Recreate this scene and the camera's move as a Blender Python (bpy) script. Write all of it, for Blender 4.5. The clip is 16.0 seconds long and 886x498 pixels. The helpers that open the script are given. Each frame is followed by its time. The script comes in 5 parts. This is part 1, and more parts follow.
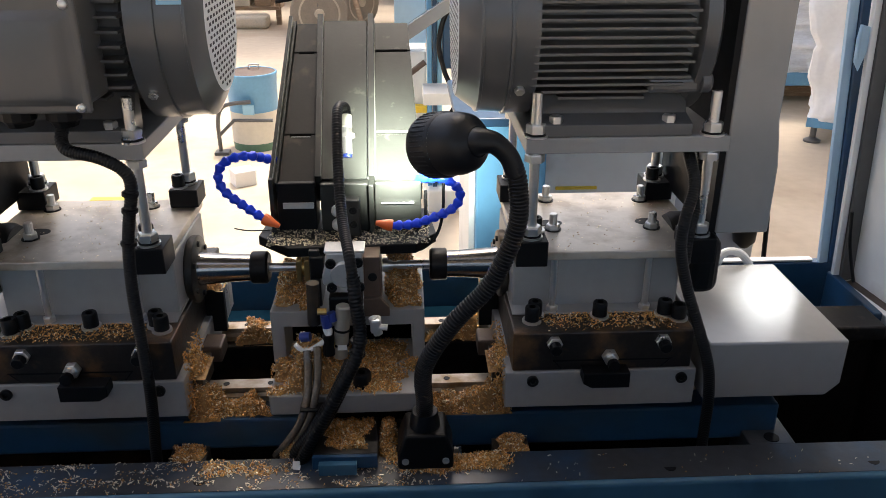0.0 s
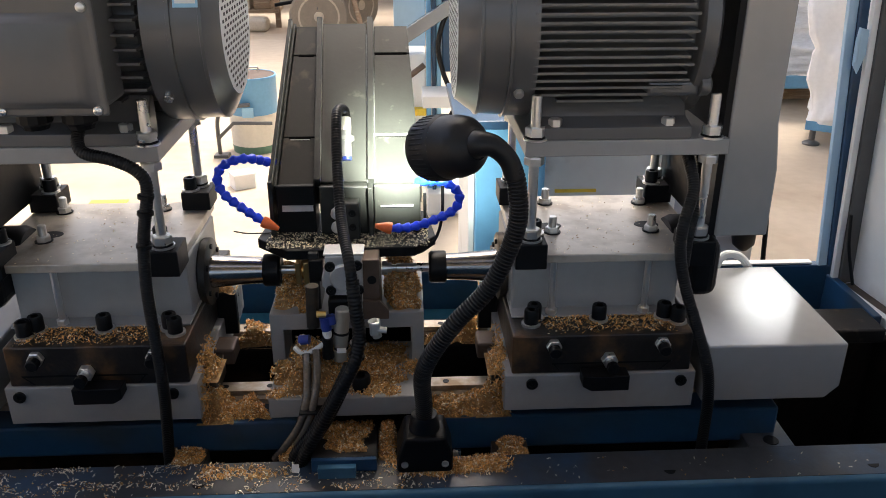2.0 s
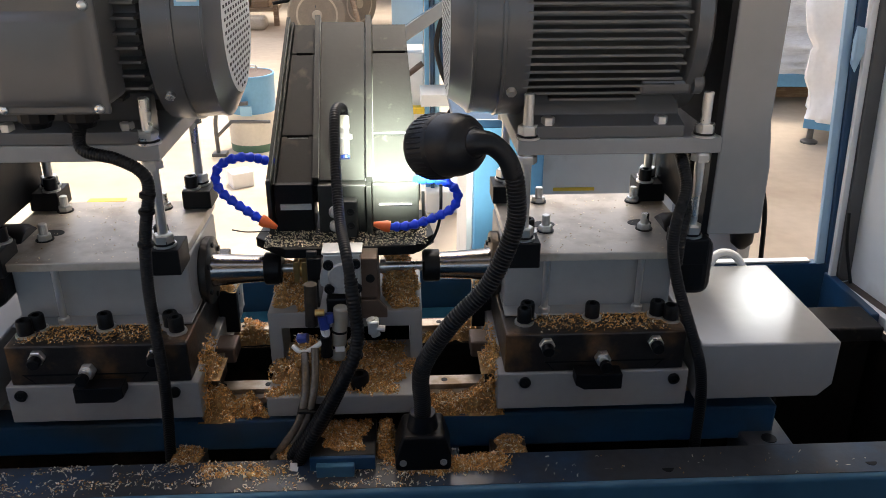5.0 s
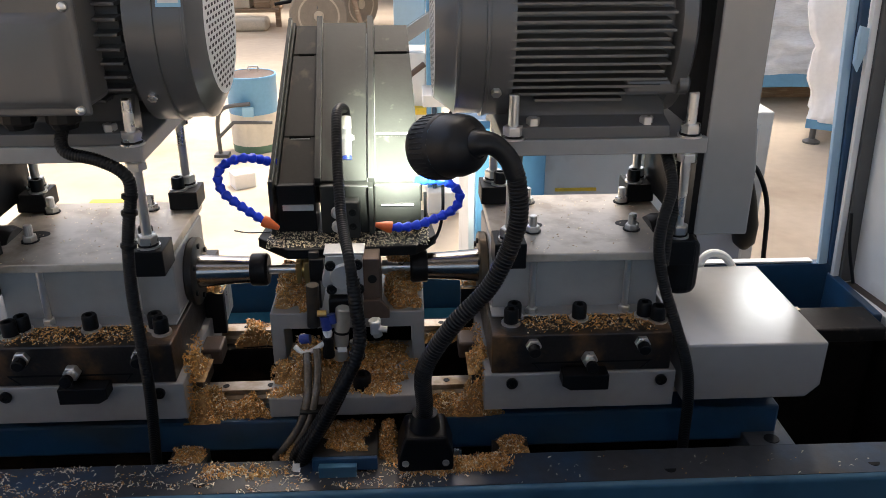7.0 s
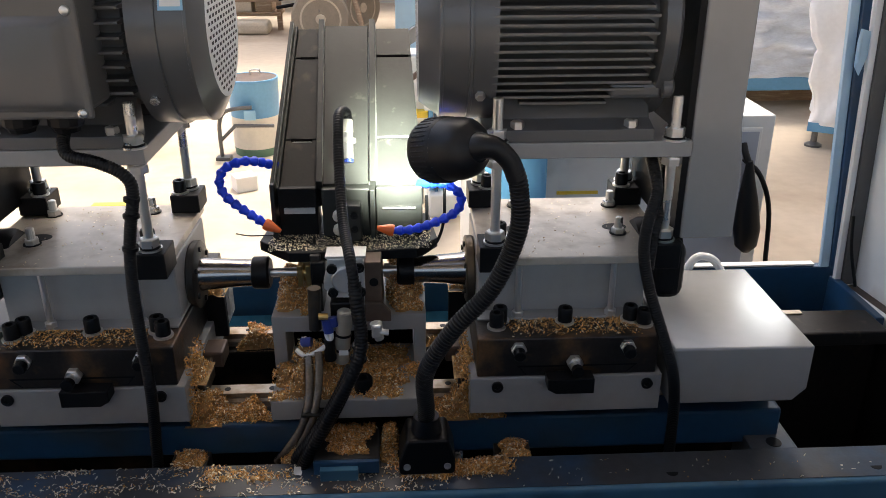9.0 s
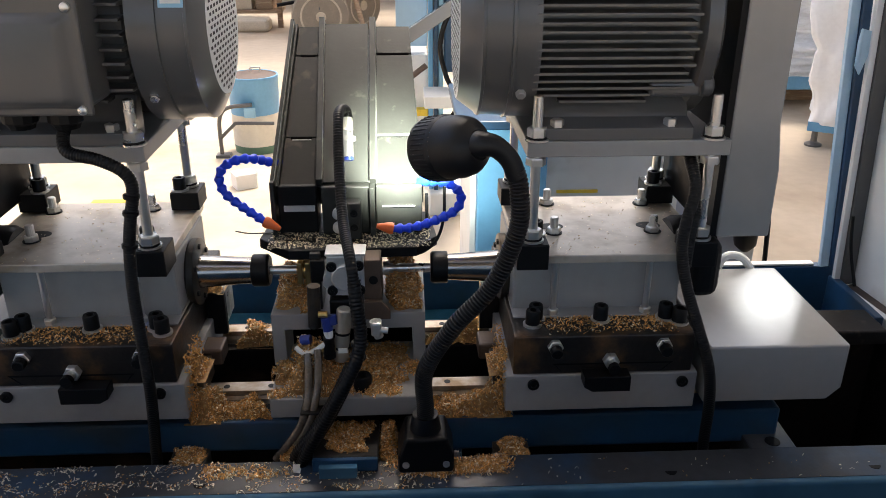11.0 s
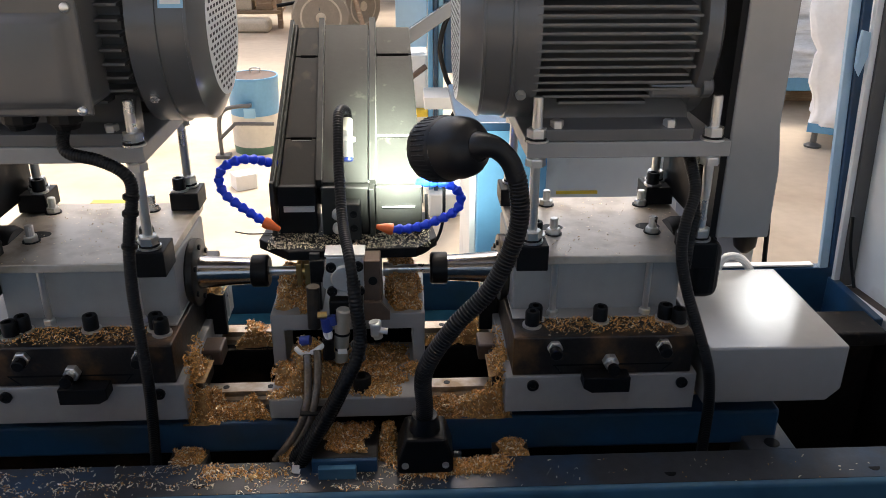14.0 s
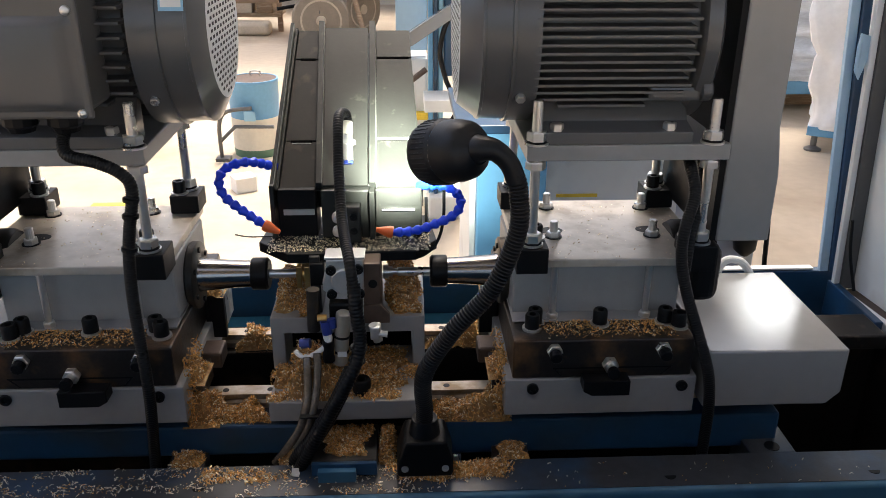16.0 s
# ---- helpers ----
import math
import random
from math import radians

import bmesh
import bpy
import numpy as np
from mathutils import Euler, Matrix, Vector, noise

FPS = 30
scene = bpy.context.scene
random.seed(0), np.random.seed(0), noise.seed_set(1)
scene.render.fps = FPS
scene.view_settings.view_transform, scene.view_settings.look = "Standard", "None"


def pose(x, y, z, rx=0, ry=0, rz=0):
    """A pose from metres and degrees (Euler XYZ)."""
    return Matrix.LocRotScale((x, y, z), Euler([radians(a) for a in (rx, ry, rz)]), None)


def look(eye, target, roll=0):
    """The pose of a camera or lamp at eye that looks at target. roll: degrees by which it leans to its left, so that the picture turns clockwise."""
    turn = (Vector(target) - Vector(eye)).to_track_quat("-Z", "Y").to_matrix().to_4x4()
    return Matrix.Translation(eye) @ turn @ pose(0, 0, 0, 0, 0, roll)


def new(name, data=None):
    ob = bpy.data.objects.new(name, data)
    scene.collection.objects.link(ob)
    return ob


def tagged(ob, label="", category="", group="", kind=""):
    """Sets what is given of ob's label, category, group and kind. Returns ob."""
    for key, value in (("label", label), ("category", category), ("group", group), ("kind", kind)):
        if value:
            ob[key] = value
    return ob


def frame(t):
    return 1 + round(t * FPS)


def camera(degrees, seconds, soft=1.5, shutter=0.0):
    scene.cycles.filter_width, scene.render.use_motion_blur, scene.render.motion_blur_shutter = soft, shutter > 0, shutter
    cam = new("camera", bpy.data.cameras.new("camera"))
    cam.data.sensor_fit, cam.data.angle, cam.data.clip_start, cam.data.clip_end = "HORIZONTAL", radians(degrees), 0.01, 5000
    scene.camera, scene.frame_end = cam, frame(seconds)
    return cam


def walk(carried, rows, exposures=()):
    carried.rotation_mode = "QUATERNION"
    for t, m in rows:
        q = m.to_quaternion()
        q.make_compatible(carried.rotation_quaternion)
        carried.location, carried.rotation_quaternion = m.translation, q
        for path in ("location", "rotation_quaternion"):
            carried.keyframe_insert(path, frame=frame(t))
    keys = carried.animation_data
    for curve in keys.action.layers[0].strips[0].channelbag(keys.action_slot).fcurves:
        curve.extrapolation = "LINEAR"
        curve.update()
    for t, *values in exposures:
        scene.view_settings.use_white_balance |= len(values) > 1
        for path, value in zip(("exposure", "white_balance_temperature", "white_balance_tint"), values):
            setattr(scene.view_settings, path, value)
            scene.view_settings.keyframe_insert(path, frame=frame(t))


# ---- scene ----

# ---------------------------------------------------------------- camera
EYE = Vector((0.0, -1.04, 1.54))


def aim(down, right, roll):
    """Camera pose from its tilt, its turn to the right and its lean, in degrees."""
    p, y = radians(down), radians(right)
    way = Vector((math.sin(y) * math.cos(p), math.cos(y) * math.cos(p), -math.sin(p)))
    return look(EYE, EYE + way, roll)


cam = camera(57, 16.0, soft=0.5)
walk(cam, [(t, aim(p, y, r)) for t, p, y, r in (
    (0, 23.9, 2.7, 0.0), (0.5, 23.823, 2.727, -0.023), (1, 23.669, 2.704, -0.126), (1.5, 23.635, 2.757, -0.054),
    (2, 23.703, 2.753, 0.02), (2.5, 23.743, 2.774, 0.019), (3, 23.765, 2.823, 0.08), (3.5, 23.788, 2.8, 0.046),
    (4, 23.843, 2.947, 0.129), (5.2, 23.8, 2.86, 0.02), (6.5, 23.729, 2.777, -0.11), (7, 23.774, 2.723, -0.083),
    (7.5, 23.786, 2.744, -0.127), (8, 23.814, 2.711, -0.024), (8.5, 23.624, 2.676, -0.093), (9, 23.556, 2.603, -0.123),
    (10.2, 23.62, 2.63, 0.02), (11.5, 23.69, 2.657, 0.133), (12, 23.574, 2.733, 0.133), (12.5, 23.526, 2.562, 0.111),
    (13, 23.52, 2.674, 0.153), (13.5, 23.552, 2.732, 0.158), (14, 23.622, 2.661, 0.174), (14.5, 23.615, 2.669, 0.186),
    (15, 23.568, 2.769, 0.231), (15.5, 23.472, 2.808, 0.274), (16, 23.411, 2.668, 0.219))],
    exposures=[(0, 1.57, 6700, 10), (16, 1.57, 6700, 10)])

# ---------------------------------------------------------------- light
world = bpy.data.worlds.new("world")
scene.world = world
world.use_nodes = True
nt = world.node_tree
sky = nt.nodes.new("ShaderNodeTexSky")
sky.sky_type, sky.sun_disc = "NISHITA", False
sky.sun_elevation, sky.sun_rotation = radians(68), radians(20)
sky.dust_density, sky.ozone_density = 6.0, 0.4
nt.nodes["Background"].inputs[1].default_value = 0.15
nt.links.new(sky.outputs[0], nt.nodes["Background"].inputs[0])
sun_data = bpy.data.lights.new("sun", "SUN")
sun_data.energy, sun_data.angle, sun_data.color = 1.25, radians(12), (1.0, 0.95, 0.86)
sun = new("sun", sun_data)
sun.matrix_world = look((1.28, 3.52, 9.27), (0, 0, 0))
bulb_data = bpy.data.lights.new("work_lamp_bulb", "SPOT")
bulb_data.energy, bulb_data.spot_size, bulb_data.spot_blend, bulb_data.shadow_soft_size = 30.0, radians(54), 1.0, 0.016
bulb_data.color = (0.93, 1.0, 0.9)
bulb = new("work_lamp_bulb", bulb_data)
bulb.matrix_world = look((0.010, -0.128, 1.262), (-0.012, 0.062, 1.198))

roof_data = bpy.data.lights.new("skylight", "AREA")
roof_data.shape, roof_data.size, roof_data.size_y, roof_data.energy, roof_data.color = "RECTANGLE", 0.8, 1.1, 18.0, (0.92, 0.97, 1.0)
skylight = new("skylight", roof_data)
skylight.location = (5.55, 10.0, 6.25)

# ---------------------------------------------------------------- materials
def mat(name, base, rough=0.5, metal=0.0, var=0.15, scale=30.0, bump=0.0, bump_scale=200.0, tint=None, tint_amount=0.0,
        tint_scale=8.0, coat=0.0, emission=None, stretch=(1, 1, 1), island=0.0, rough_var=0.1, spec=0.5):
    """A procedural surface: base colour broken at two scales, stains of a second colour, fine relief."""
    m = bpy.data.materials.new(name)
    m.use_nodes = True
    t = m.node_tree
    b = t.nodes["Principled BSDF"]
    b.inputs["Metallic"].default_value = metal
    b.inputs["Coat Weight"].default_value = coat
    b.inputs["Specular IOR Level"].default_value = spec
    b.inputs["Coat Roughness"].default_value = 0.2
    co = t.nodes.new("ShaderNodeTexCoord")
    mp = t.nodes.new("ShaderNodeMapping")
    mp.inputs["Scale"].default_value = stretch
    t.links.new(co.outputs["Object"], mp.inputs[0])

    def tex(s, detail=4.0):
        n = t.nodes.new("ShaderNodeTexNoise")
        n.inputs["Scale"].default_value, n.inputs["Detail"].default_value = s, detail
        t.links.new(mp.outputs[0], n.inputs["Vector"])
        return n

    def math_node(op, a, c):
        n = t.nodes.new("ShaderNodeMath")
        n.operation = op
        for i, v in enumerate((a, c)):
            if isinstance(v, float):
                n.inputs[i].default_value = v
            else:
                t.links.new(v, n.inputs[i])
        return n.outputs[0]

    fine, broad = tex(scale * 6), tex(scale)
    mixed = math_node("ADD", fine.outputs["Fac"], broad.outputs["Fac"])
    if island:
        g = t.nodes.new("ShaderNodeNewGeometry")
        mixed = math_node("ADD", mixed, math_node("MULTIPLY", math_node("SUBTRACT", g.outputs["Random Per Island"], 0.5), island))
    value = math_node("ADD", math_node("MULTIPLY", math_node("SUBTRACT", mixed, 1.0), 2.0 * var), 1.0)
    hue = t.nodes.new("ShaderNodeMix")
    hue.data_type = "RGBA"
    hue.inputs[6].default_value = (*base, 1)
    hue.inputs[7].default_value = (*(tint or base), 1)
    ramp = t.nodes.new("ShaderNodeMapRange")
    ramp.inputs[1].default_value, ramp.inputs[2].default_value = 0.66 - 0.35 * tint_amount, 0.8 - 0.3 * tint_amount
    t.links.new(tex(tint_scale, 6.0).outputs["Fac"], ramp.inputs[0])
    if tint:
        t.links.new(ramp.outputs[0], hue.inputs[0])
    else:
        hue.inputs[0].default_value = 0
    mul = t.nodes.new("ShaderNodeVectorMath")
    mul.operation = "SCALE"
    t.links.new(hue.outputs[2], mul.inputs[0])
    t.links.new(value, mul.inputs[3])
    t.links.new(mul.outputs[0], b.inputs["Base Color"])
    r = math_node("ADD", math_node("MULTIPLY", math_node("SUBTRACT", broad.outputs["Fac"], 0.5), rough_var * 2), rough)
    t.links.new(r, b.inputs["Roughness"])
    if bump:
        bp = t.nodes.new("ShaderNodeBump")
        bp.inputs["Strength"].default_value, bp.inputs["Distance"].default_value = bump, 0.001
        t.links.new(tex(bump_scale, 3.0).outputs["Fac"], bp.inputs["Height"])
        t.links.new(bp.outputs[0], b.inputs["Normal"])
    if emission:
        b.inputs["Emission Color"].default_value = (*emission[:3], 1)
        b.inputs["Emission Strength"].default_value = emission[3]
    return m


M_GREY = mat("grey_enamel", (0.285, 0.285, 0.28), 0.42, var=0.08, scale=12, bump=0.15, bump_scale=400, tint=(0.25, 0.24, 0.22), tint_amount=0.25)
M_PLATE = mat("ground_steel_plate", (0.50, 0.455, 0.39), 0.33, metal=0.35, var=0.12, scale=14, bump=0.1, tint=(0.30, 0.25, 0.19), tint_amount=0.5, tint_scale=18)
M_COVER = mat("grey_powder_coat", (0.275, 0.275, 0.272), 0.11, var=0.05, scale=9, bump=0.03, bump_scale=900, rough_var=0.03)
M_MOTOR = mat("dark_grey_motor_paint", (0.098, 0.097, 0.095), 0.3, coat=0.2, var=0.06, scale=10, bump=0.03, bump_scale=300, rough_var=0.03)
M_DARKST = mat("oily_dark_steel", (0.036, 0.034, 0.032), 0.42, metal=0.5, var=0.3, scale=18, bump=0.2, tint=(0.13, 0.09, 0.05), tint_amount=0.4)
# near-black base paints in the deep shade of the tray; brown stains over it
M_TRAY_SHADE = mat("shade_black_oily_sheet", (0.012, 0.010, 0.009), 0.7, spec=0.1, var=0.4, scale=12, bump=0.2, tint=(0.06, 0.04, 0.025), tint_amount=0.3)
M_STEEL = mat("bright_zinc_steel", (0.72, 0.71, 0.68), 0.28, metal=0.85, var=0.05, scale=25, bump=0.03, rough_var=0.03)
M_RAIL = mat("dusty_ground_rail_steel", (0.42, 0.36, 0.29), 0.42, metal=0.55, var=0.2, scale=30, tint=(0.22, 0.15, 0.08), tint_amount=0.5, tint_scale=25)
M_GROUND = mat("ground_spindle_steel", (0.29, 0.275, 0.26), 0.2, metal=1.0, var=0.06, scale=40)
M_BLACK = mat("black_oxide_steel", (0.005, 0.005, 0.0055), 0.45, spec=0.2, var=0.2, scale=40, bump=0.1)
M_RUBBER = mat("black_corrugated_plastic", (0.005, 0.005, 0.0055), 0.40, var=0.15, scale=30, spec=0.24)
M_LAMP = mat("black_lamp_plastic", (0.005, 0.006, 0.008), 0.42, spec=0.3, var=0.1, scale=20, bump=0.1, bump_scale=500)
M_BLUE = mat("blue_machine_paint", (0.013, 0.056, 0.125), 0.36, var=0.2, scale=10, bump=0.1, tint=(0.03, 0.05, 0.07), tint_amount=0.5, tint_scale=7)
M_SEAL = mat("dark_grey_rubber_seal", (0.10, 0.095, 0.09), 0.5, var=0.15, scale=10)
M_PALE = mat("pale_blue_post_paint", (0.42, 0.60, 0.74), 0.35, var=0.06, scale=8)
# a lighter blue than the bed paint, for rim front and stop plate
M_RIM_FACE = mat("lighter_blue_rim_paint", (0.045, 0.140, 0.225), 0.35, var=0.1, scale=9, bump=0.06, tint=(0.02, 0.06, 0.11), tint_amount=0.3, tint_scale=5)
M_RIMTOP = mat("oil_darkened_rim_paint", (0.045, 0.049, 0.055), 0.34, var=0.3, scale=12, bump=0.15, tint=(0.02, 0.06, 0.12), tint_amount=0.45, tint_scale=6)
M_LBLUE = mat("light_blue_paint", (0.14, 0.36, 0.58), 0.4, var=0.1, scale=8, bump=0.05)
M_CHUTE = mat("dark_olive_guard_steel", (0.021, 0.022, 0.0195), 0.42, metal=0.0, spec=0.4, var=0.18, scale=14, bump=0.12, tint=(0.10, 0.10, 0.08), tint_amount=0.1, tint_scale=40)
# darker, browner guard steel; on the chute's left panels it paints in rib shade
M_CHUTED = mat("shade_brown_guard_steel", (0.0105, 0.0085, 0.0072), 0.5, metal=0.0, spec=0.28, var=0.2, scale=14, bump=0.12, tint=(0.06, 0.045, 0.03), tint_amount=0.2, tint_scale=30)
M_CHIP = mat("golden_brown_metal_chips", (0.62, 0.34, 0.11), 0.35, metal=0.35, var=0.5, scale=120, island=1.0, rough_var=0.15)
M_CHIPBED = mat("compacted_brown_chips", (0.30, 0.16, 0.052), 0.6, var=0.5, scale=130, bump=1.0, bump_scale=420, tint=(0.40, 0.26, 0.1), tint_amount=0.5, tint_scale=150)
M_CHIPB = mat("bright_scattered_chips", (0.82, 0.72, 0.52), 0.3, metal=0.2, var=0.35, scale=120, island=0.8)
M_LINE = mat("blue_coolant_hose_plastic", (0.008, 0.055, 0.75), 0.32, var=0.08, scale=30)
M_ORANGE = mat("orange_nozzle_plastic", (0.75, 0.14, 0.03), 0.35, var=0.08, scale=40)
M_SILVER = mat("cast_aluminium", (0.62, 0.62, 0.60), 0.4, metal=0.7, var=0.12, scale=30, bump=0.1)
M_BEIGE = mat("tarnished_cylinder_tube", (0.42, 0.39, 0.33), 0.38, metal=0.5, var=0.12, scale=25)
M_FIT = mat("blue_push_fitting", (0.02, 0.04, 0.22), 0.35, var=0.1)
M_BRASS = mat("brass_fitting", (0.55, 0.36, 0.13), 0.3, metal=0.9, var=0.15)
M_BROWN = mat("browned_steel_bracket", (0.11, 0.075, 0.055), 0.45, metal=0.4, var=0.2, scale=20, bump=0.1)
M_FLOOR = mat("dusty_workshop_concrete", (0.48, 0.405, 0.31), 0.75, var=0.12, scale=2.2, bump=0.3, bump_scale=60, tint=(0.36, 0.28, 0.20), tint_amount=0.55, tint_scale=0.9)
M_WALL = mat("limewashed_brick_wall", (0.62, 0.55, 0.45), 0.85, var=0.12, scale=3, bump=0.4, bump_scale=40, tint=(0.4, 0.3, 0.2), tint_amount=0.4, tint_scale=1.5)
M_ROOF = mat("grey_roof_sheet", (0.35, 0.35, 0.34), 0.6, var=0.1, scale=2)
M_WHITE = mat("white_cabinet_enamel", (0.72, 0.72, 0.70), 0.4, var=0.05, scale=6, tint=(0.55, 0.53, 0.5), tint_amount=0.2)
M_DOOR = mat("off_white_door_enamel", (0.84, 0.84, 0.81), 0.4, var=0.05, scale=5, tint=(0.55, 0.50, 0.42), tint_amount=0.2, tint_scale=5)
M_WRAP = mat("clear_plastic_wrap", (0.74, 0.79, 0.86), 0.16, var=0.2, scale=5, bump=0.8, bump_scale=14, stretch=(1, 1, 6))
M_BAG = mat("white_plastic_sheet", (0.88, 0.90, 0.92), 0.35, var=0.08, scale=6, bump=0.6, bump_scale=12)
M_WOOD = mat("weathered_timber", (0.30, 0.20, 0.12), 0.75, var=0.25, scale=8, bump=0.3, stretch=(1, 8, 8), tint=(0.4, 0.3, 0.2), tint_amount=0.4)
M_TYRE = mat("dusty_tyre_rubber", (0.30, 0.25, 0.19), 0.85, var=0.2, scale=14, bump=0.3)
M_RIM = mat("dusty_tan_wheel_rim", (0.56, 0.48, 0.36), 0.6, var=0.2, scale=12)
M_YELLOW = mat("yellow_floor_paint", (0.75, 0.52, 0.05), 0.6, var=0.2, scale=12)
M_GREEN = mat("green_drum_paint", (0.10, 0.20, 0.13), 0.5, var=0.15, scale=8)
M_CREAM = mat("cream_drum_paint", (0.70, 0.66, 0.56), 0.5, var=0.1, scale=8)
M_STICK = mat("pale_blue_sticker", (0.30, 0.55, 0.72), 0.4, var=0.05)
M_PAPER = mat("white_paper", (0.78, 0.78, 0.76), 0.6, var=0.05)
M_RED = mat("dark_red_primer", (0.12, 0.02, 0.015), 0.5, var=0.2, scale=12)
M_GRILL = mat("galvanised_fan_grill", (0.86, 0.86, 0.84), 0.4, var=0.1)
# near-black for the chute's panel seams and for painted shade in the portal
M_GAP = mat("black_gap_shade", (0.0015, 0.0015, 0.0015), 0.9, spec=0.02, var=0.1)
M_WORN = mat("worn_bright_edge", (0.34, 0.34, 0.31), 0.4, metal=0.4, var=0.3, scale=60)
M_PANEL = mat("grey_blue_door_enamel", (0.36, 0.39, 0.45), 0.4, var=0.06, scale=6)
M_GLINT = mat("pale_steel_flakes", (0.78, 0.71, 0.57), 0.3, metal=0.35, var=0.3, scale=120, island=0.8)
M_OIL = mat("rusty_oiled_steel", (0.022, 0.018, 0.015), 0.42, metal=0.3, var=0.45, scale=22, bump=0.35, bump_scale=260, tint=(0.11, 0.058, 0.024), tint_amount=0.45, tint_scale=22, rough_var=0.2)
M_CLEAR = mat("amber_stained_clear_tube", (0.11, 0.09, 0.07), 0.12, var=0.5, scale=50, coat=0.8)
M_LEDGE = mat("wet_blue_ledge_paint", (0.03, 0.14, 0.21), 0.16, var=0.25, scale=9, coat=0.6, bump=0.05)

# ---------------------------------------------------------------- mesh helpers
ORIGIN = {}


def thing(name, at, label, category, group="", kind=""):
    """A top-level Empty at the base of a thing; its parts are given in world metres."""
    e = new(name)
    e.empty_display_size = 0.02
    e.location = at
    ORIGIN[e.name] = Vector(at)
    return tagged(e, label, category, group, kind)


def part(name, bm, material, parent=None, label="", smooth=False, origin=None, crease=38):
    """Links a bmesh, given in world metres, as one mesh object under its thing or part."""
    me = bpy.data.meshes.new(name)
    o = ORIGIN.get(parent.name, Vector()) if parent else Vector(origin or (0, 0, 0))
    bmesh.ops.translate(bm, verts=bm.verts, vec=-o)
    bm.normal_update()
    bm.to_mesh(me)
    bm.free()
    for m in material if isinstance(material, (list, tuple)) else (material,):
        me.materials.append(m)
    if smooth:
        me.shade_smooth()
        me.set_sharp_from_angle(angle=radians(crease))
    ob = new(name, me)
    if parent:
        ob.parent = parent
        ORIGIN[ob.name] = o
    else:
        ob.location = o
    return tagged(ob, label)


def bx(bm, x0, x1, y0, y1, z0, z1, bev=0.0, m=None, seg=2):
    r = bmesh.ops.create_cube(bm, size=1.0)
    vs = r["verts"]
    x0, x1 = min(x0, x1), max(x0, x1)
    for v in vs:
        v.co = Vector(((x0 + x1) / 2 + v.co.x * (x1 - x0), (y0 + y1) / 2 + v.co.y * (y1 - y0), (z0 + z1) / 2 + v.co.z * (z1 - z0)))
    if bev:
        es = list({e for v in vs for e in v.link_edges})
        r = bmesh.ops.bevel(bm, geom=es, offset=bev, segments=seg, affect="EDGES", profile=0.5)
        vs = list({v for f in r["faces"] for v in f.verts} | {v for v in vs if v.is_valid})
    if m:
        bmesh.ops.transform(bm, matrix=m, verts=[v for v in vs if v.is_valid])
    return bm


def box(*a, **k):
    return bx(bmesh.new(), *a, **k)


def frame_of(axis):
    a = Vector(axis).normalized()
    u = a.cross(Vector((0, 0, 1)) if abs(a.z) < 0.9 else Vector((0, 1, 0))).normalized()
    return a, u, a.cross(u)


def lathe(bm, p, axis, profile, seg=28, turn=0.0, caps=True):
    """Turns a profile of (distance along the axis, radius) round the axis through p."""
    a, u, w = frame_of(axis)
    p = Vector(p)
    rings = []
    for d, r in profile:
        rings.append([bm.verts.new(p + a * d + (u * math.cos(turn + 2 * math.pi * i / seg) + w * math.sin(turn + 2 * math.pi * i / seg)) * r) for i in range(seg)])
    for A, B in zip(rings, rings[1:]):
        for i in range(seg):
            j = (i + 1) % seg
            bm.faces.new((A[i], A[j], B[j], B[i]))
    if caps:
        bm.faces.new(list(reversed(rings[0])))
        bm.faces.new(rings[-1])
    return bm


def rod(bm, p, q, r, seg=16, cham=0.0):
    p, q = Vector(p), Vector(q)
    L = (q - p).length
    prof = [(0, r), (L, r)] if not cham else [(0, r - cham), (cham, r), (L - cham, r), (L, r - cham)]
    return lathe(bm, p, q - p, prof, seg)


def rods(*a, **k):
    return rod(bmesh.new(), *a, **k)


def turned(p, axis, profile, seg=28, turn=0.0):
    return lathe(bmesh.new(), p, axis, profile, seg, turn)


def spline(pts, n):
    """n points, evenly spaced along a smooth curve through pts."""
    P = [Vector(p) for p in pts]
    P = [P[0] * 2 - P[1]] + P + [P[-1] * 2 - P[-2]]
    out = []
    for i in range(1, len(P) - 2):
        for k in range(24):
            t = k / 24
            a, b, c, d = P[i - 1:i + 3]
            out.append(0.5 * ((2 * b) + (c - a) * t + (2 * a - 5 * b + 4 * c - d) * t * t + (3 * b - a - 3 * c + d) * t ** 3))
    out.append(P[-2])
    s = [0.0]
    for a, b in zip(out, out[1:]):
        s.append(s[-1] + (b - a).length)
    res, j = [], 0
    for i in range(n):
        w = s[-1] * i / (n - 1)
        while j < len(s) - 2 and s[j + 1] < w:
            j += 1
        f = (w - s[j]) / max(s[j + 1] - s[j], 1e-9)
        res.append(out[j].lerp(out[j + 1], min(1, f)))
    return res, s[-1]


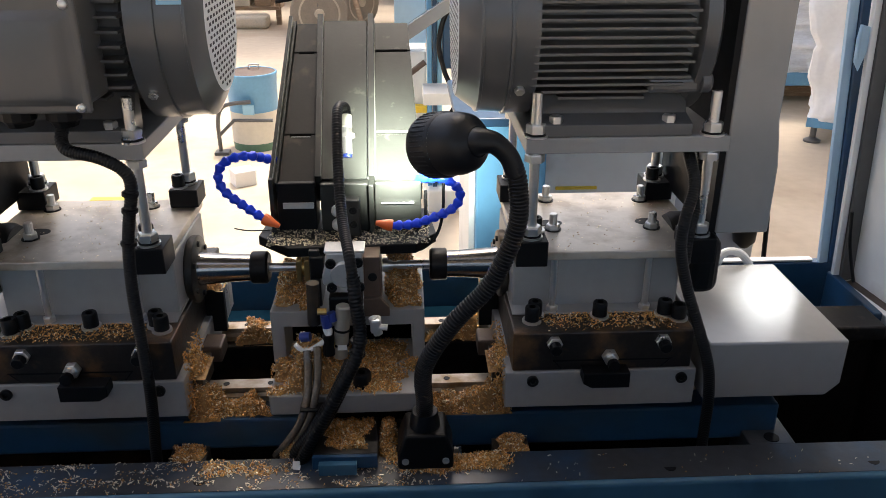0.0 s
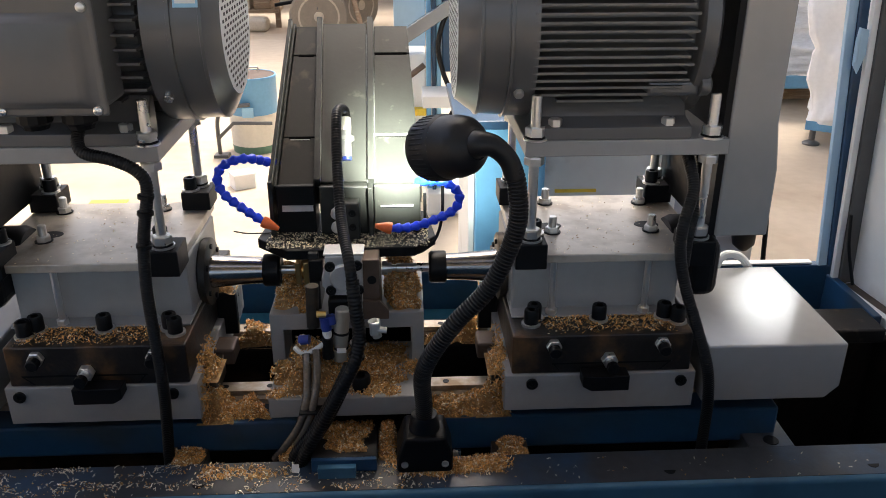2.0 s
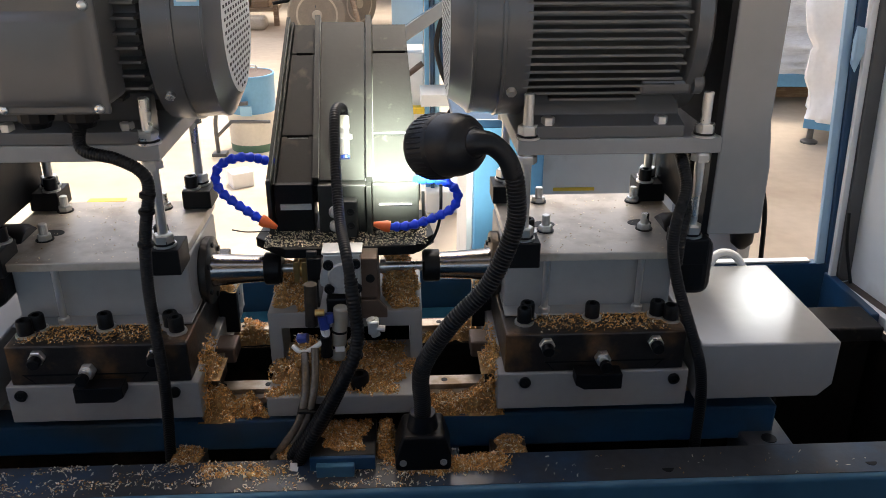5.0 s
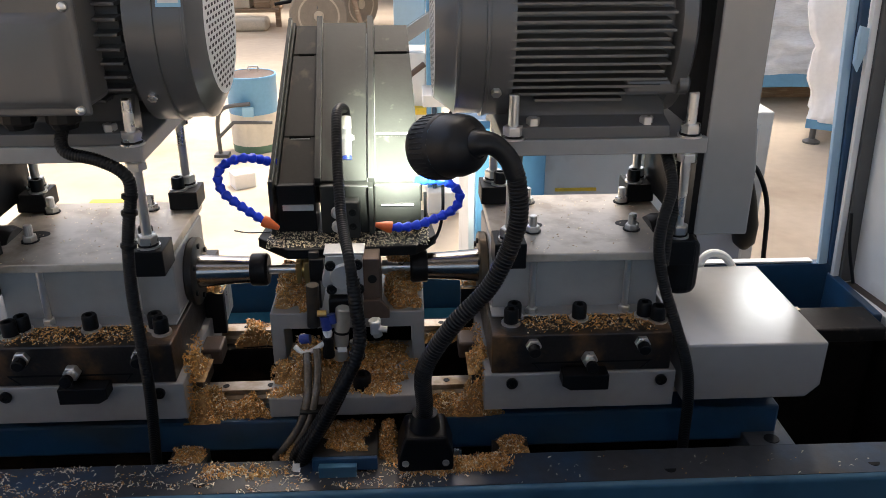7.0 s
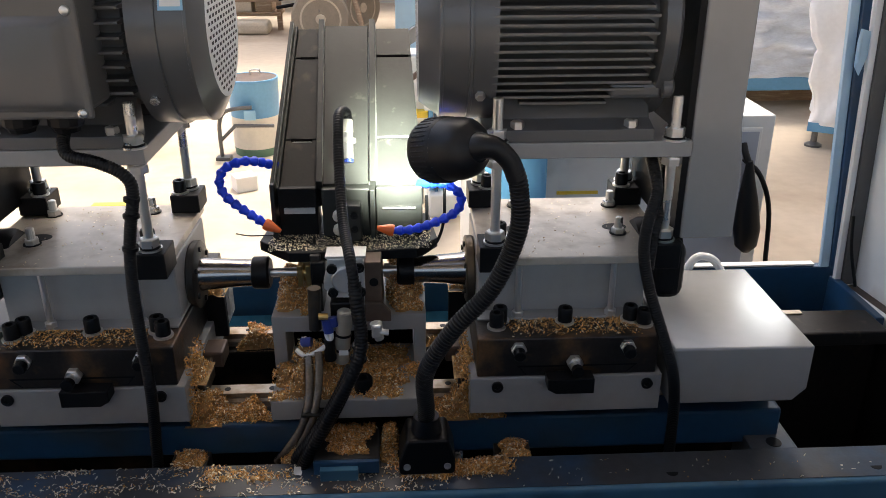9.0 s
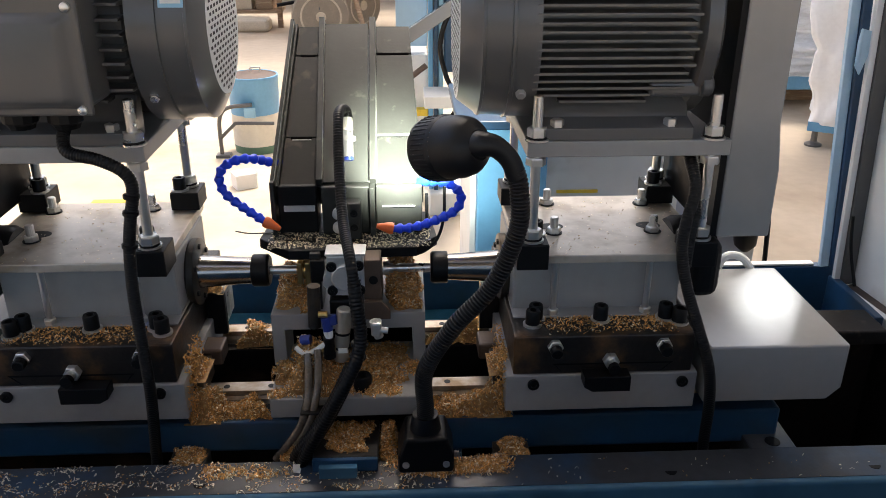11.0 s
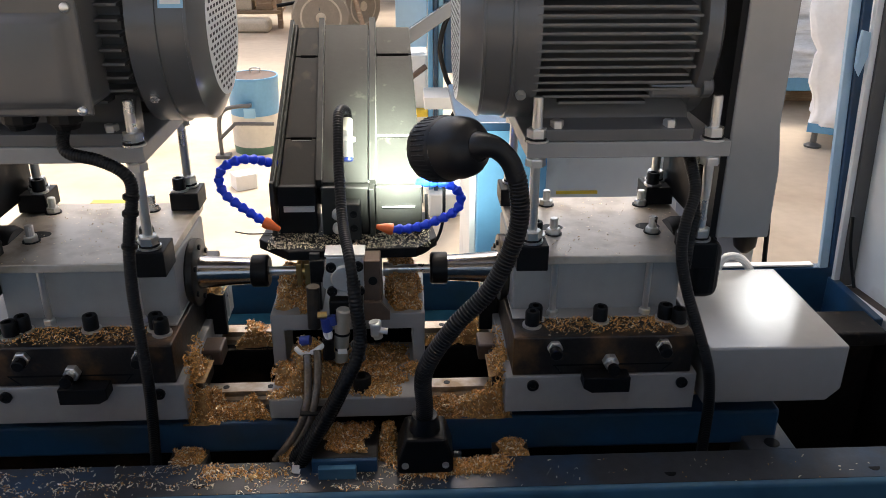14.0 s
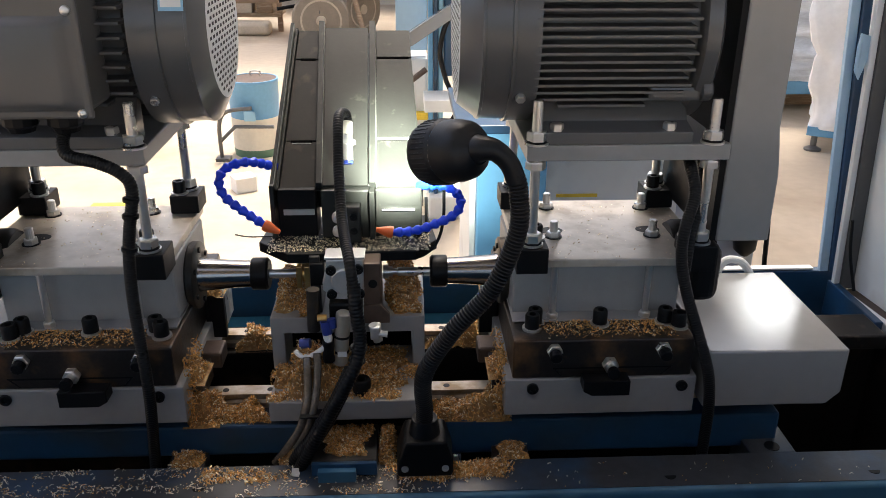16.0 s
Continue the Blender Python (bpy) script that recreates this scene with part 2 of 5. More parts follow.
def sweep(bm, pts, radius, seg=14):
    """A tube along points; radius is a number or a function of the index."""
    rings, u = [], None
    for i, p in enumerate(pts):
        a = (pts[min(i + 1, len(pts) - 1)] - pts[max(i - 1, 0)]).normalized()
        if u is None:
            u = frame_of(a)[1]
        u = (u - a * u.dot(a)).normalized()
        w = a.cross(u)
        r = radius(i) if callable(radius) else radius
        rings.append([bm.verts.new(p + (u * math.cos(2 * math.pi * k / seg) + w * math.sin(2 * math.pi * k / seg)) * r) for k in range(seg)])
    for A, B in zip(rings, rings[1:]):
        for k in range(seg):
            bm.faces.new((A[k], A[(k + 1) % seg], B[(k + 1) % seg], B[k]))
    bm.faces.new(list(reversed(rings[0])))
    bm.faces.new(rings[-1])
    return bm


def conduit(pts, r, pitch=0.0045, depth=0.0012, seg=16):
    """Corrugated flexible conduit."""
    _, L = spline(pts, 3)
    n = int(L / pitch)
    P, _ = spline(pts, n * 4)
    return sweep(bmesh.new(), P, lambda i: r if i % 4 in (0, 1) else r - depth, seg)


def hose(pts, r, seg=12, n=60):
    return sweep(bmesh.new(), spline(pts, n)[0], r, seg)


def prism(bm, outline, z0, z1, axis="z"):
    """An extruded outline: (x, y) along z, (x, z) along y or (y, z) along x."""
    def at(a, b, c):
        return {"z": (a, b, c), "y": (a, c, b), "x": (c, a, b)}[axis]
    A = [bm.verts.new(at(a, b, z0)) for a, b in outline]
    B = [bm.verts.new(at(a, b, z1)) for a, b in outline]
    bm.faces.new(A), bm.faces.new(B)
    for i in range(len(A)):
        j = (i + 1) % len(A)
        bm.faces.new((A[i], A[j], B[j], B[i]))
    bmesh.ops.recalc_face_normals(bm, faces=bm.faces)
    return bm


def bevel_all(bm, w, seg=2):
    bmesh.ops.bevel(bm, geom=[e for e in bm.edges if e.calc_face_angle(0) > 0.4], offset=w, segments=seg, affect="EDGES", profile=0.5)
    return bm


def pillow(x0, x1, z0, z1, y, slope, lift):
    """A raised panel facing -y: rounded rectangle with sides sloping to a smaller flat field."""
    x0, x1 = min(x0, x1), max(x0, x1)
    bm, rings = bmesh.new(), []
    sx, sz = slope
    for f, h in ((0.0, 0.0), (0.06, 0.002), (0.45, 0.5), (0.9, 0.93), (1.08, 1.0)):
        ring, r = [], 0.007
        for cx, cz, a0 in ((x1 - sx * f - r, z1 - sz * f - r, 0), (x0 + sx * f + r, z1 - sz * f - r, 1), (x0 + sx * f + r, z0 + sz * f + r, 2), (x1 - sx * f - r, z0 + sz * f + r, 3)):
            for i in range(6):
                a = (a0 + i / 5) * math.pi / 2
                ring.append(bm.verts.new((cx + r * math.cos(a), y - lift * h, cz + r * math.sin(a))))
        rings.append(ring)
    for A, B in zip(rings, rings[1:]):
        for i in range(len(A)):
            j = (i + 1) % len(A)
            bm.faces.new((A[i], A[j], B[j], B[i]))
    bm.faces.new(rings[-1])
    bmesh.ops.recalc_face_normals(bm, faces=bm.faces)
    return bm


def socket_screw(bm, p, axis, r, h):
    """A socket head with its hollow hexagon."""
    a = Vector(axis).normalized()
    lathe(bm, p, a, [(0, r), (h * 0.88, r), (h, r * 0.88)], 18, 0, caps=False)
    lathe(bm, Vector(p) + a * h, a, [(0, r * 0.88), (0, r * 0.5), (-h * 0.5, r * 0.48), (-h * 0.5, 0.0002)], 18, 0, caps=False)
    return bm


def hex_nut(bm, p, axis, r, h):
    return lathe(bm, p, axis, [(0, r), (h * 0.85, r), (h, r * 0.9)], 6)


def flakes(n, place, size=(0.0015, 0.0045), tilt=0.5, seed=1):
    """n little bent shavings; place(rng) gives each one's spot. Returns a bmesh."""
    rng = random.Random(seed)
    vs, fs = [], []
    for _ in range(n):
        c = Vector(place(rng))
        L, w = rng.uniform(*size), rng.uniform(0.0003, 0.0009)
        q = Euler((rng.gauss(0, tilt), rng.gauss(0, tilt), rng.uniform(0, 6.3)))
        k, i = rng.choice((-0.35, 0.05, 0.15, 0.3, 0.5)) * L, len(vs)
        for x, z in ((-L / 2, 0), (0, k), (L / 2, 0)):
            for y in (-w, w):
                v = Vector((x, y, z))
                v.rotate(q)
                vs.append(c + v)
        fs += [(i, i + 1, i + 3, i + 2), (i + 2, i + 3, i + 5, i + 4)]
    me = bpy.data.meshes.new("scratch")
    me.from_pydata(vs, [], fs)
    bm = bmesh.new()
    bm.from_mesh(me)
    bpy.data.meshes.remove(me)
    return bm


def mound(x0, x1, y0, y1, z0, hfun, n=26):
    """A closed heap over a rectangle: hfun(a, b) gives its height, a and b from 0 to 1."""
    bm = bmesh.new()
    g = []
    for i in range(n + 1):
        row = []
        for j in range(n + 1):
            a, b = i / n, j / n
            x, y = x0 + (x1 - x0) * a, y0 + (y1 - y0) * b
            lump = 0.004 * noise.noise(Vector((x * 90, y * 90, 3))) + 0.0025 * noise.noise(Vector((x * 260, y * 260, 8)))
            edge = min(1.0, max(0.0, 3.6 * min(a, 1 - a, b, 1 - b) - 0.08 - 0.75 * noise.noise(Vector((x * 48, y * 48, 5)))))
            edge = edge * edge * (3 - 2 * edge)
            row.append(bm.verts.new((x, y, z0 - 0.002 + (max(0.0, hfun(a, b) + lump) + 0.002) * edge)))
        g.append(row)
    for i in range(n):
        for j in range(n):
            bm.faces.new((g[i][j], g[i + 1][j], g[i + 1][j + 1], g[i][j + 1]))
    return bm


def bump_at(a, b, ca, cb, ra, rb):
    return math.exp(-((a - ca) / ra) ** 2 - ((b - cb) / rb) ** 2)


def heap(label, x0, x1, y0, y1, z0, hfun, count, parent=None, seed=1, size=(0.0018, 0.0056)):
    """A chip heap: packed body and loose shavings over it."""
    h = parent or thing("chip_heap", ((x0 + x1) / 2, (y0 + y1) / 2, z0), label, "metal chips", "drilling chips", "stuff")
    bm = mound(x0, x1, y0, y1, z0, hfun)
    bm.faces.ensure_lookup_table()
    bm.normal_update()
    w = (x1 - x0) / 26
    top = [c for c in (f.calc_center_median() for f in bm.faces) if c.z > z0 + 0.0002] or [Vector((x0, y0, z0))]

    def spot(rng):
        c = rng.choice(top)
        return c + Vector((rng.uniform(-w, w), rng.uniform(-w, w), rng.uniform(0.0, 0.0022)))
    tagged(part("packed_swarf", bm, M_CHIPBED, h, "", True), kind="stuff")
    tagged(part("loose_swarf", flakes(count * 2, spot, size, 0.8, seed), M_CHIP, h), kind="stuff")
    tagged(part("bright_swarf", flakes(count // 2, spot, size, 0.7, seed + 50), M_CHIPB, h), kind="stuff")
    return h


# ---------------------------------------------------------------- the hall
def setting(name, bm, material, label, category):
    ob = part(name, bm, material)
    return tagged(ob, label, category, "", "structure")


setting("ground", box(-30, 30, -20, 40, -0.3, 0.0), M_FLOOR, "dusty tan concrete workshop floor with stains", "floor")
setting("wall_back", box(-14, 16, 12.0, 12.3, 0, 3.2), M_WALL, "limewashed workshop back wall", "wall")
# unseen wall; its opening is invented and sized for light from the front
bm = box(-14, -7, -6.3, -6.0, 0, 6.3)
bx(bm, 7, 16, -6.3, -6.0, 0, 6.3)
bx(bm, -7, 7, -6.3, -6.0, 3.9, 6.3)
setting("wall_front", bm, M_WALL, "plain unseen wall with an opening sized for front light", "wall")
setting("wall_west", box(-14.3, -14, -6.3, 12.3, 0, 3.2), M_WALL, "plain workshop side wall", "wall")
setting("wall_east", box(16, 16.3, -6.3, 12.3, 0, 3.2), M_WALL, "plain workshop side wall", "wall")
# unseen roof piece, added to keep the sun off the right-hand floor
setting("bay_shade_roof", box(1.9, 16.3, 2.2, 6.7, 6.3, 6.45), M_ROOF, "unseen grey roof added to shade the floor on the right", "ceiling")
# unseen roof; the gap behind it is made up to admit steep front light
setting("ceiling_gate", box(-14.3, 16.3, -6.3, -3.8, 6.3, 6.45), M_ROOF, "unseen grey roof beside a gap left for front light", "ceiling")
# unseen roof piece, added so that the far floor lies in shade
setting("back_shade_roof", box(-14.3, 16.3, 9.3, 12.3, 6.3, 6.45), M_ROOF, "unseen grey roof added to shade the far floor", "ceiling")
# unseen roof; its edges are set to block sun and admit sky light
setting("ceiling", box(-2.6, 16.3, -2.8, 2.2, 6.3, 6.45), M_ROOF, "unseen grey roof that keeps sun off the machine", "ceiling")


# ---------------------------------------------------------------- machine bed and enclosure
def bed():
    b = thing("machine_bed", (0, 0, 0), "blue painted machine bed with chip tray and linear rails", "machine bed", kind="structure")
    # front rim of the chip tray, with rounded edge
    part("rim", bevel_all(prism(bmesh.new(), [(-0.228, 0.855), (-0.170, 0.860), (-0.170, 0.60), (-0.232, 0.60), (-0.232, 0.850)], -1.3, 1.3, "x"), 0.003), M_RIM_FACE, b, "blue front rim strewn with chips", True)
    part("rim_top", prism(bmesh.new(), [(-0.2255, 0.8556), (-0.1712, 0.8602), (-0.1712, 0.8608), (-0.2255, 0.8562)], -1.3, 1.3, "x"), M_RIMTOP, b, "oil-darkened top of the rim")
    for x0, x1 in ((0.108, 0.156), (-0.316, -0.268), (-0.172, -0.131)):
        part("cross_bracket", box(x0, x1, -0.1695, -0.1385, 0.80, 0.8595, bev=0.001), M_DARKST, b, "small dark steel cross bracket")
    part("cross_bracket", box(-0.0425, 0.0275, -0.1695, -0.1115, 0.80, 0.8595, bev=0.001), M_DARKST, b, "small dark steel cross bracket")
    part("front_panel", box(-1.3, 1.3, -0.30, -0.228, 0.25, 0.80, bev=0.004), M_BLUE, b)
    part("cross_member", box(0.452, 0.515, -0.1695, -0.02, 0.80, 0.859, bev=0.002), M_RIMTOP, b)
    part("front_beam", box(-1.1, -0.129, -0.138, -0.055, 0.853, 0.900, bev=0.004), M_BLUE, b)
    part("front_beam", box(0.028, 0.50, -0.138, -0.055, 0.846, 0.900, bev=0.004), M_BLUE, b)
    # web, rear beam and tray floor carry the tray's shade in their colour
    part("beam_web", box(-1.1, 0.50, -0.110, -0.055, 0.62, 0.835), M_TRAY_SHADE, b, "oily bed web, black with painted shade")
    part("rear_beam", box(-1.1, 0.60, 0.050, 0.135, 0.63, 0.900, bev=0.004), M_TRAY_SHADE, b)
    part("tray_floor", box(-1.3, 1.3, -0.17, 0.30, 0.60, 0.62), M_TRAY_SHADE, b, "oily tray floor, black with painted shade")
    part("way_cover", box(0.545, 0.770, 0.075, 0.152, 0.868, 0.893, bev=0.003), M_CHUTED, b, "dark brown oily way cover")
    part("way_support", box(0.560, 0.768, 0.10, 0.140, 0.63, 0.8675), M_TRAY_SHADE, b)
    part("cover_edge", box(0.545, 0.655, 0.138, 0.150, 0.8935, 0.8955), M_RAIL, b)
    part("tray_back", bevel_all(prism(bmesh.new(), [(0.298, 0.60), (0.298, 0.905), (0.318, 0.905), (0.318, 0.25), (0.31, 0.25), (0.31, 0.60)], -1.3, 0.80, "x"), 0.002), M_BLUE, b)
    part("tray_ledge", bevel_all(prism(bmesh.new(), [(0.14, 0.795), (0.297, 0.832), (0.297, 0.812), (0.14, 0.775)], -1.3, 0.60, "x"), 0.001), M_LEDGE, b, "wet blue sloping ledge")
    part("tray_end", box(0.772, 0.787, 0.12, 0.285, 0.60, 0.893, bev=0.002), M_BLUE, b)
    # this tray end is painted black for the shade below the way cover
    part("tray_end", box(0.772, 0.787, -0.17, 0.118, 0.60, 0.870, bev=0.002), M_TRAY_SHADE, b, "oily tray end, black with painted shade")
    part("sill", box(-1.3, 0.75, 0.300, 0.316, 0.906, 0.910, bev=0.001), M_WHITE, b, "bright worn sill edge")
    for y in (-0.086, 0.078):
        bm = bmesh.new()
        prism(bm, [(y - 0.011, 0.900), (y - 0.011, 0.908), (y - 0.008, 0.912), (y - 0.011, 0.916), (y - 0.011, 0.922), (y + 0.011, 0.922), (y + 0.011, 0.916), (y + 0.008, 0.912), (y + 0.011, 0.908), (y + 0.011, 0.900)], -1.0, 0.50, "x")
        part("linear_rail", bm, M_RAIL, b, "dusty ground steel linear rail")
        for i in range(18):
            x = -0.93 + i * 0.06 + 0.02
            part("rail_screw", turned((x, y, 0.9215), (0, 0, 1), [(0, 0.0045), (0.001, 0.0045)], 10), M_BLACK, b)
    for x in (-0.267, 0.332, 0.60):
        part("rim_hole_plug", turned((x, -0.207, 0.8555), (0, 0, 1), [(0, 0.0085), (0.0022, 0.008)], 16), M_BLACK, b)
    part("cable_hole_plug", turned((0.487, -0.155, 0.858), (0, 0, 1), [(0, 0.011), (0.002, 0.01)], 16), M_BLACK, b)
    part("primer_strip", box(0.12, 0.45, -0.165, -0.155, 0.70, 0.80), M_RED, b)
    part("link_bracket", box(0.056, 0.066, -0.163, -0.157, 0.80, 0.862), M_STEEL, b)
    return b


def enclosure():
    e = thing("machine_enclosure", (0, 0, 0), "blue sheet metal machine enclosure with open door", "machine enclosure", kind="structure")
    c = thing("corner_post", (0.76, 0.29, 0.905), "light blue corner post with a dark blue flange", "post", kind="structure")
    part("post", box(0.7530, 0.7685, 0.283, 0.293, 0.911, 2.05, bev=0.001), M_PALE, c)
    part("flange", box(0.7688, 0.7840, 0.276, 0.300, 0.911, 2.05, bev=0.002), M_BLUE, c, "dark blue flange")
    h = part("hinge", bevel_all(prism(bmesh.new(), [(0.772, 1.264), (0.7635, 1.280), (0.7645, 1.318), (0.7685, 1.340), (0.785, 1.334), (0.788, 1.310)], 0.2690, 0.2735, "y"), 0.001), M_PALE, c, "pale blue pressed steel hinge")
    part("hinge_pin", rods((0.7665, 0.2685, 1.285), (0.7685, 0.2685, 1.338), 0.0028), M_PALE, h)
    c.rotation_euler = (0, radians(-4.5), 0)
    # unseen wall, added to keep low front light off the lower machine
    part("unseen_shade_wall", box(-1.35, 1.35, -0.635, -0.62, 0.0, 1.13), M_BLUE, e)
    part("top_rail", box(-1.35, 0.745, 0.286, 0.330, 2.05, 2.09, bev=0.003), M_BLUE, e)
    part("left_side_wall", box(-1.35, -1.32, -0.35, 0.34, 0.25, 0.95), M_BLUE, e)
    part("far_post", box(-1.32, -1.28, 0.286, 0.330, 0.905, 2.05, bev=0.003), M_LBLUE, e)
    part("front_post", box(1.30, 1.35, -0.35, -0.30, 0.25, 2.05, bev=0.003), M_LBLUE, e)
    return e


def side_door():
    d = thing("side_door", (0.80, 0.27, 0.86), "off-white sheet metal machine door standing open on its blue post", "door")
    part("door_skin", box(0.8125, 0.818, -0.55, 0.279, 0.870, 1.95), M_DOOR, d)
    part("lower_return", box(0.7765, 0.788, -0.55, 0.279, 0.868, 0.890, bev=0.001), M_DOOR, d)
    part("lower_ledge", box(0.7885, 0.812, -0.55, 0.2615, 0.874, 0.884), M_BROWN, d, "brown dusty ledge")
    part("hinge_return", box(0.7765, 0.788, 0.270, 0.279, 0.8905, 1.95, bev=0.001), M_DOOR, d)
    part("hinge_wall", box(0.7885, 0.812, 0.264, 0.279, 0.8845, 1.95), M_SEAL, d, "dark grey recessed hinge wall")
    part("strut_cable", hose([(0.788, 0.262, 1.02), (0.789, 0.255, 0.96), (0.793, 0.235, 0.895)], 0.003), M_RUBBER, d)
    d.rotation_euler = (0, radians(-3.2), radians(6))
    return d


bed()
enclosure()
side_door()


# ---------------------------------------------------------------- drilling heads
def drilling_head(s, X0, label, box_front, plate, nuts, bracket, screws, jacks):
    """One sliding drilling head. u runs from the spindle face outwards; s mirrors it.
    plate: outer end and screws of the slide; nuts, screws, jacks: their places along u; bracket: its span."""
    W = lambda u: X0 + s * u
    r = thing("drilling_head", (W(0.11), 0, 0.918), label, "drilling head", "drilling heads")
    B = lambda u0, u1, *a, **k: box(W(u0), W(u1), *a, **k)
    # slide
    p = part("slide_plate", B(-0.015, plate[0], -0.155, 0.155, 0.919, 0.972, bev=0.0015), M_GREY, r, "light grey painted slide plate")
    for u in plate[1:]:
        part("plate_screw", socket_screw(bmesh.new(), (W(u), -0.1555, 0.960), (0, -1, 0), 0.0075, 0.004), M_BLACK, p)
    for u0 in (-0.012, 0.16):
        for y in (-0.086, 0.078):
            part("guide_carriage", B(u0, u0 + 0.07, y - 0.028, y + 0.028, 0.904, 0.9215, bev=0.002), M_DARKST, p)
    part("stop_bracket", bevel_all(prism(bmesh.new(), [(W(a), b) for a, b in ((bracket[0], 0.982), (bracket[1], 0.982), (bracket[1], 0.9605), (bracket[0] + 0.011, 0.9605), (bracket[0], 0.967))], -0.178, -0.1555, "y"), 0.001), M_BLACK, r, "black stop bracket")
    bm = bmesh.new()
    hex_nut(bm, (W(0.118), -0.1525, 0.993), (0, -1, 0), 0.0105, 0.009)
    rod(bm, (W(0.118), -0.150, 0.993), (W(0.118), -0.172, 0.993), 0.0062, 12)
    part("stop_bolt", bm, M_STEEL, r, "bright adjusting bolt with lock nut", True)
    part("bolt_tip", rods((W(0.118), -0.172, 0.993), (W(0.118), -0.180, 0.993), 0.0075, 12), M_BLACK, r)
    # saddle block
    k = part("saddle_block", B(-0.006, plate[0] - 0.008, -0.152, 0.140, 0.9725, 1.0275, bev=0.002), M_OIL, r, "oily dark steel saddle block")
    part("index_groove", B(0.045, 0.198, -0.1527, -0.1515, 0.9858, 0.9878), M_BLACK, k)
    for u0, u1 in ((0.045, 0.056), (0.198, 0.184)):
        part("groove_end", bevel_all(prism(bmesh.new(), [(W(u0), 0.9878), (W(u0 + 0.0022), 0.9878), (W(u1 + 0.0022), 0.9745), (W(u1), 0.9745)], -0.1527, -0.1515, "y"), 0.0002, 1), M_BLACK, k)
    for u in nuts:
        bm = bmesh.new()
        hex_nut(bm, (W(u), -0.152, 1.0135), (0, -1, 0), 0.010, 0.007)
        part("clamp_nut", bm, M_STEEL, k)
        part("clamp_screw", rods((W(u), -0.159, 1.0125), (W(u), -0.170, 1.011), 0.0078, 14, 0.001), M_BLACK, k)
    for u, y in screws:
        q = part("socket_screw", socket_screw(bmesh.new(), (W(u), y, 1.0305), (0, 0, 1), 0.0095, 0.019), M_BLACK, k, "", True)
        part("washer", turned((W(u), y, 1.0276), (0, 0, 1), [(0, 0.0125), (0.003, 0.0125)], 20), M_STEEL, q)
    # spindle housing
    bm = B(0.0, 0.222, -0.080, 0.085, 1.0278, 1.108, bev=0.003)
    h = part("spindle_housing", bm, M_GREY, r, "light grey cast spindle housing")
    part("housing_foot", B(-0.002, 0.224, -0.104, 0.11, 1.0278, 1.0305, bev=0.001), M_GREY, h)
    for u in jacks:
        q = part("jack_screw", rods((W(u), -0.096, 1.0305), (W(u), -0.096, 1.109), 0.0042, 12), M_STEEL, h)
        part("jack_nut", hex_nut(bmesh.new(), (W(u), -0.096, 1.0305), (0, 0, 1), 0.0078, 0.007), M_STEEL, q)
    sp = part("spindle", turned((W(0), 0, 1.056), (-s, 0, 0), [(0, 0.024), (0.012, 0.024), (0.018, 0.0225), (0.06, 0.0195), (0.083, 0.0185)], 40), M_GROUND, r, "polished steel spindle nose", True)
    part("flange", turned((W(0), 0, 1.056), (-s, 0, 0), [(0.0, 0.045), (0.0025, 0.047), (0.0105, 0.047), (0.012, 0.045)], 40), M_DARKST, sp, "dark flange with bolts", True)
    for i in range(6):
        a = math.pi * (i + 0.5) / 3
        part("flange_bolt", turned((W(-0.012), 0.037 * math.cos(a), 1.056 + 0.037 * math.sin(a)), (-s, 0, 0), [(0, 0.004), (0.003, 0.004)], 8), M_BLACK, sp)
    part("collet_nut", turned((W(-0.083), 0, 1.056), (-s, 0, 0), [(0, 0.0215), (0.002, 0.0228), (0.021, 0.0228), (0.024, 0.020), (0.024, 0.010)], 30), M_BLACK, sp, "black collet nut", True)
    part("drill_bit", turned((W(-0.107), 0, 1.056), (-s, 0, 0), [(0, 0.0062), (0.045, 0.0062), (0.0455, 0.0045), (0.062, 0.0045), (0.066, 0.0005)], 14), M_STEEL, sp, "", True)
    # top plate with clamps
    t = part("top_plate", B(0.002, 0.249, -0.110, 0.107, 1.1085, 1.120, bev=0.0015), M_PLATE, r, "ground steel top plate dusted with chips")
    for u, y in ((0.058, -0.035), (0.192, -0.035), (0.204, 0.070), (0.066, 0.075)):
        if y < 0:
            bm = turned((W(u), y + 0.022, 1.1195), (0, 0, 1), [(0, 0.0145), (0.001, 0.0145)], 22)
            bmesh.ops.scale(bm, vec=(1.15, 0.8, 1), verts=bm.verts, space=Matrix.Translation((-W(u), -(y + 0.022), 0)))
            part("slot", bm, M_BLACK, t)
        q = part("plate_bolt", rods((W(u), y, 1.12), (W(u), y, 1.143), 0.0055, 14, 0.001), M_STEEL, t)
        part("plate_nut", hex_nut(bmesh.new(), (W(u), y, 1.1205), (0, 0, 1), 0.0095, 0.008), M_STEEL, q)
        part("plate_washer", turned((W(u), y, 1.1202), (0, 0, 1), [(0, 0.0115), (0.0012, 0.0115)], 20), M_BLACK, q)
    for u, y in ((0.018, -0.095), (0.231, -0.095), (0.018, 0.092), (0.231, 0.092)):
        side = 1 if u < 0.1 else -1
        c = part("clamp_block", B(u - 0.020, u + 0.020, y - 0.024, y + 0.024, 1.104 if y < 0 else 1.1205, 1.138 if y < 0 else 1.147, bev=0.0015), M_BLACK, r, "black steel clamp block")
        top = 1.138 if y < 0 else 1.147
        part("clamp_bolt", socket_screw(bmesh.new(), (W(u + side * 0.008), y + (0.013 if y < 0 else -0.010), top + 0.002), (0, 0, 1), 0.009, 0.017), M_BLACK, c, "", True)
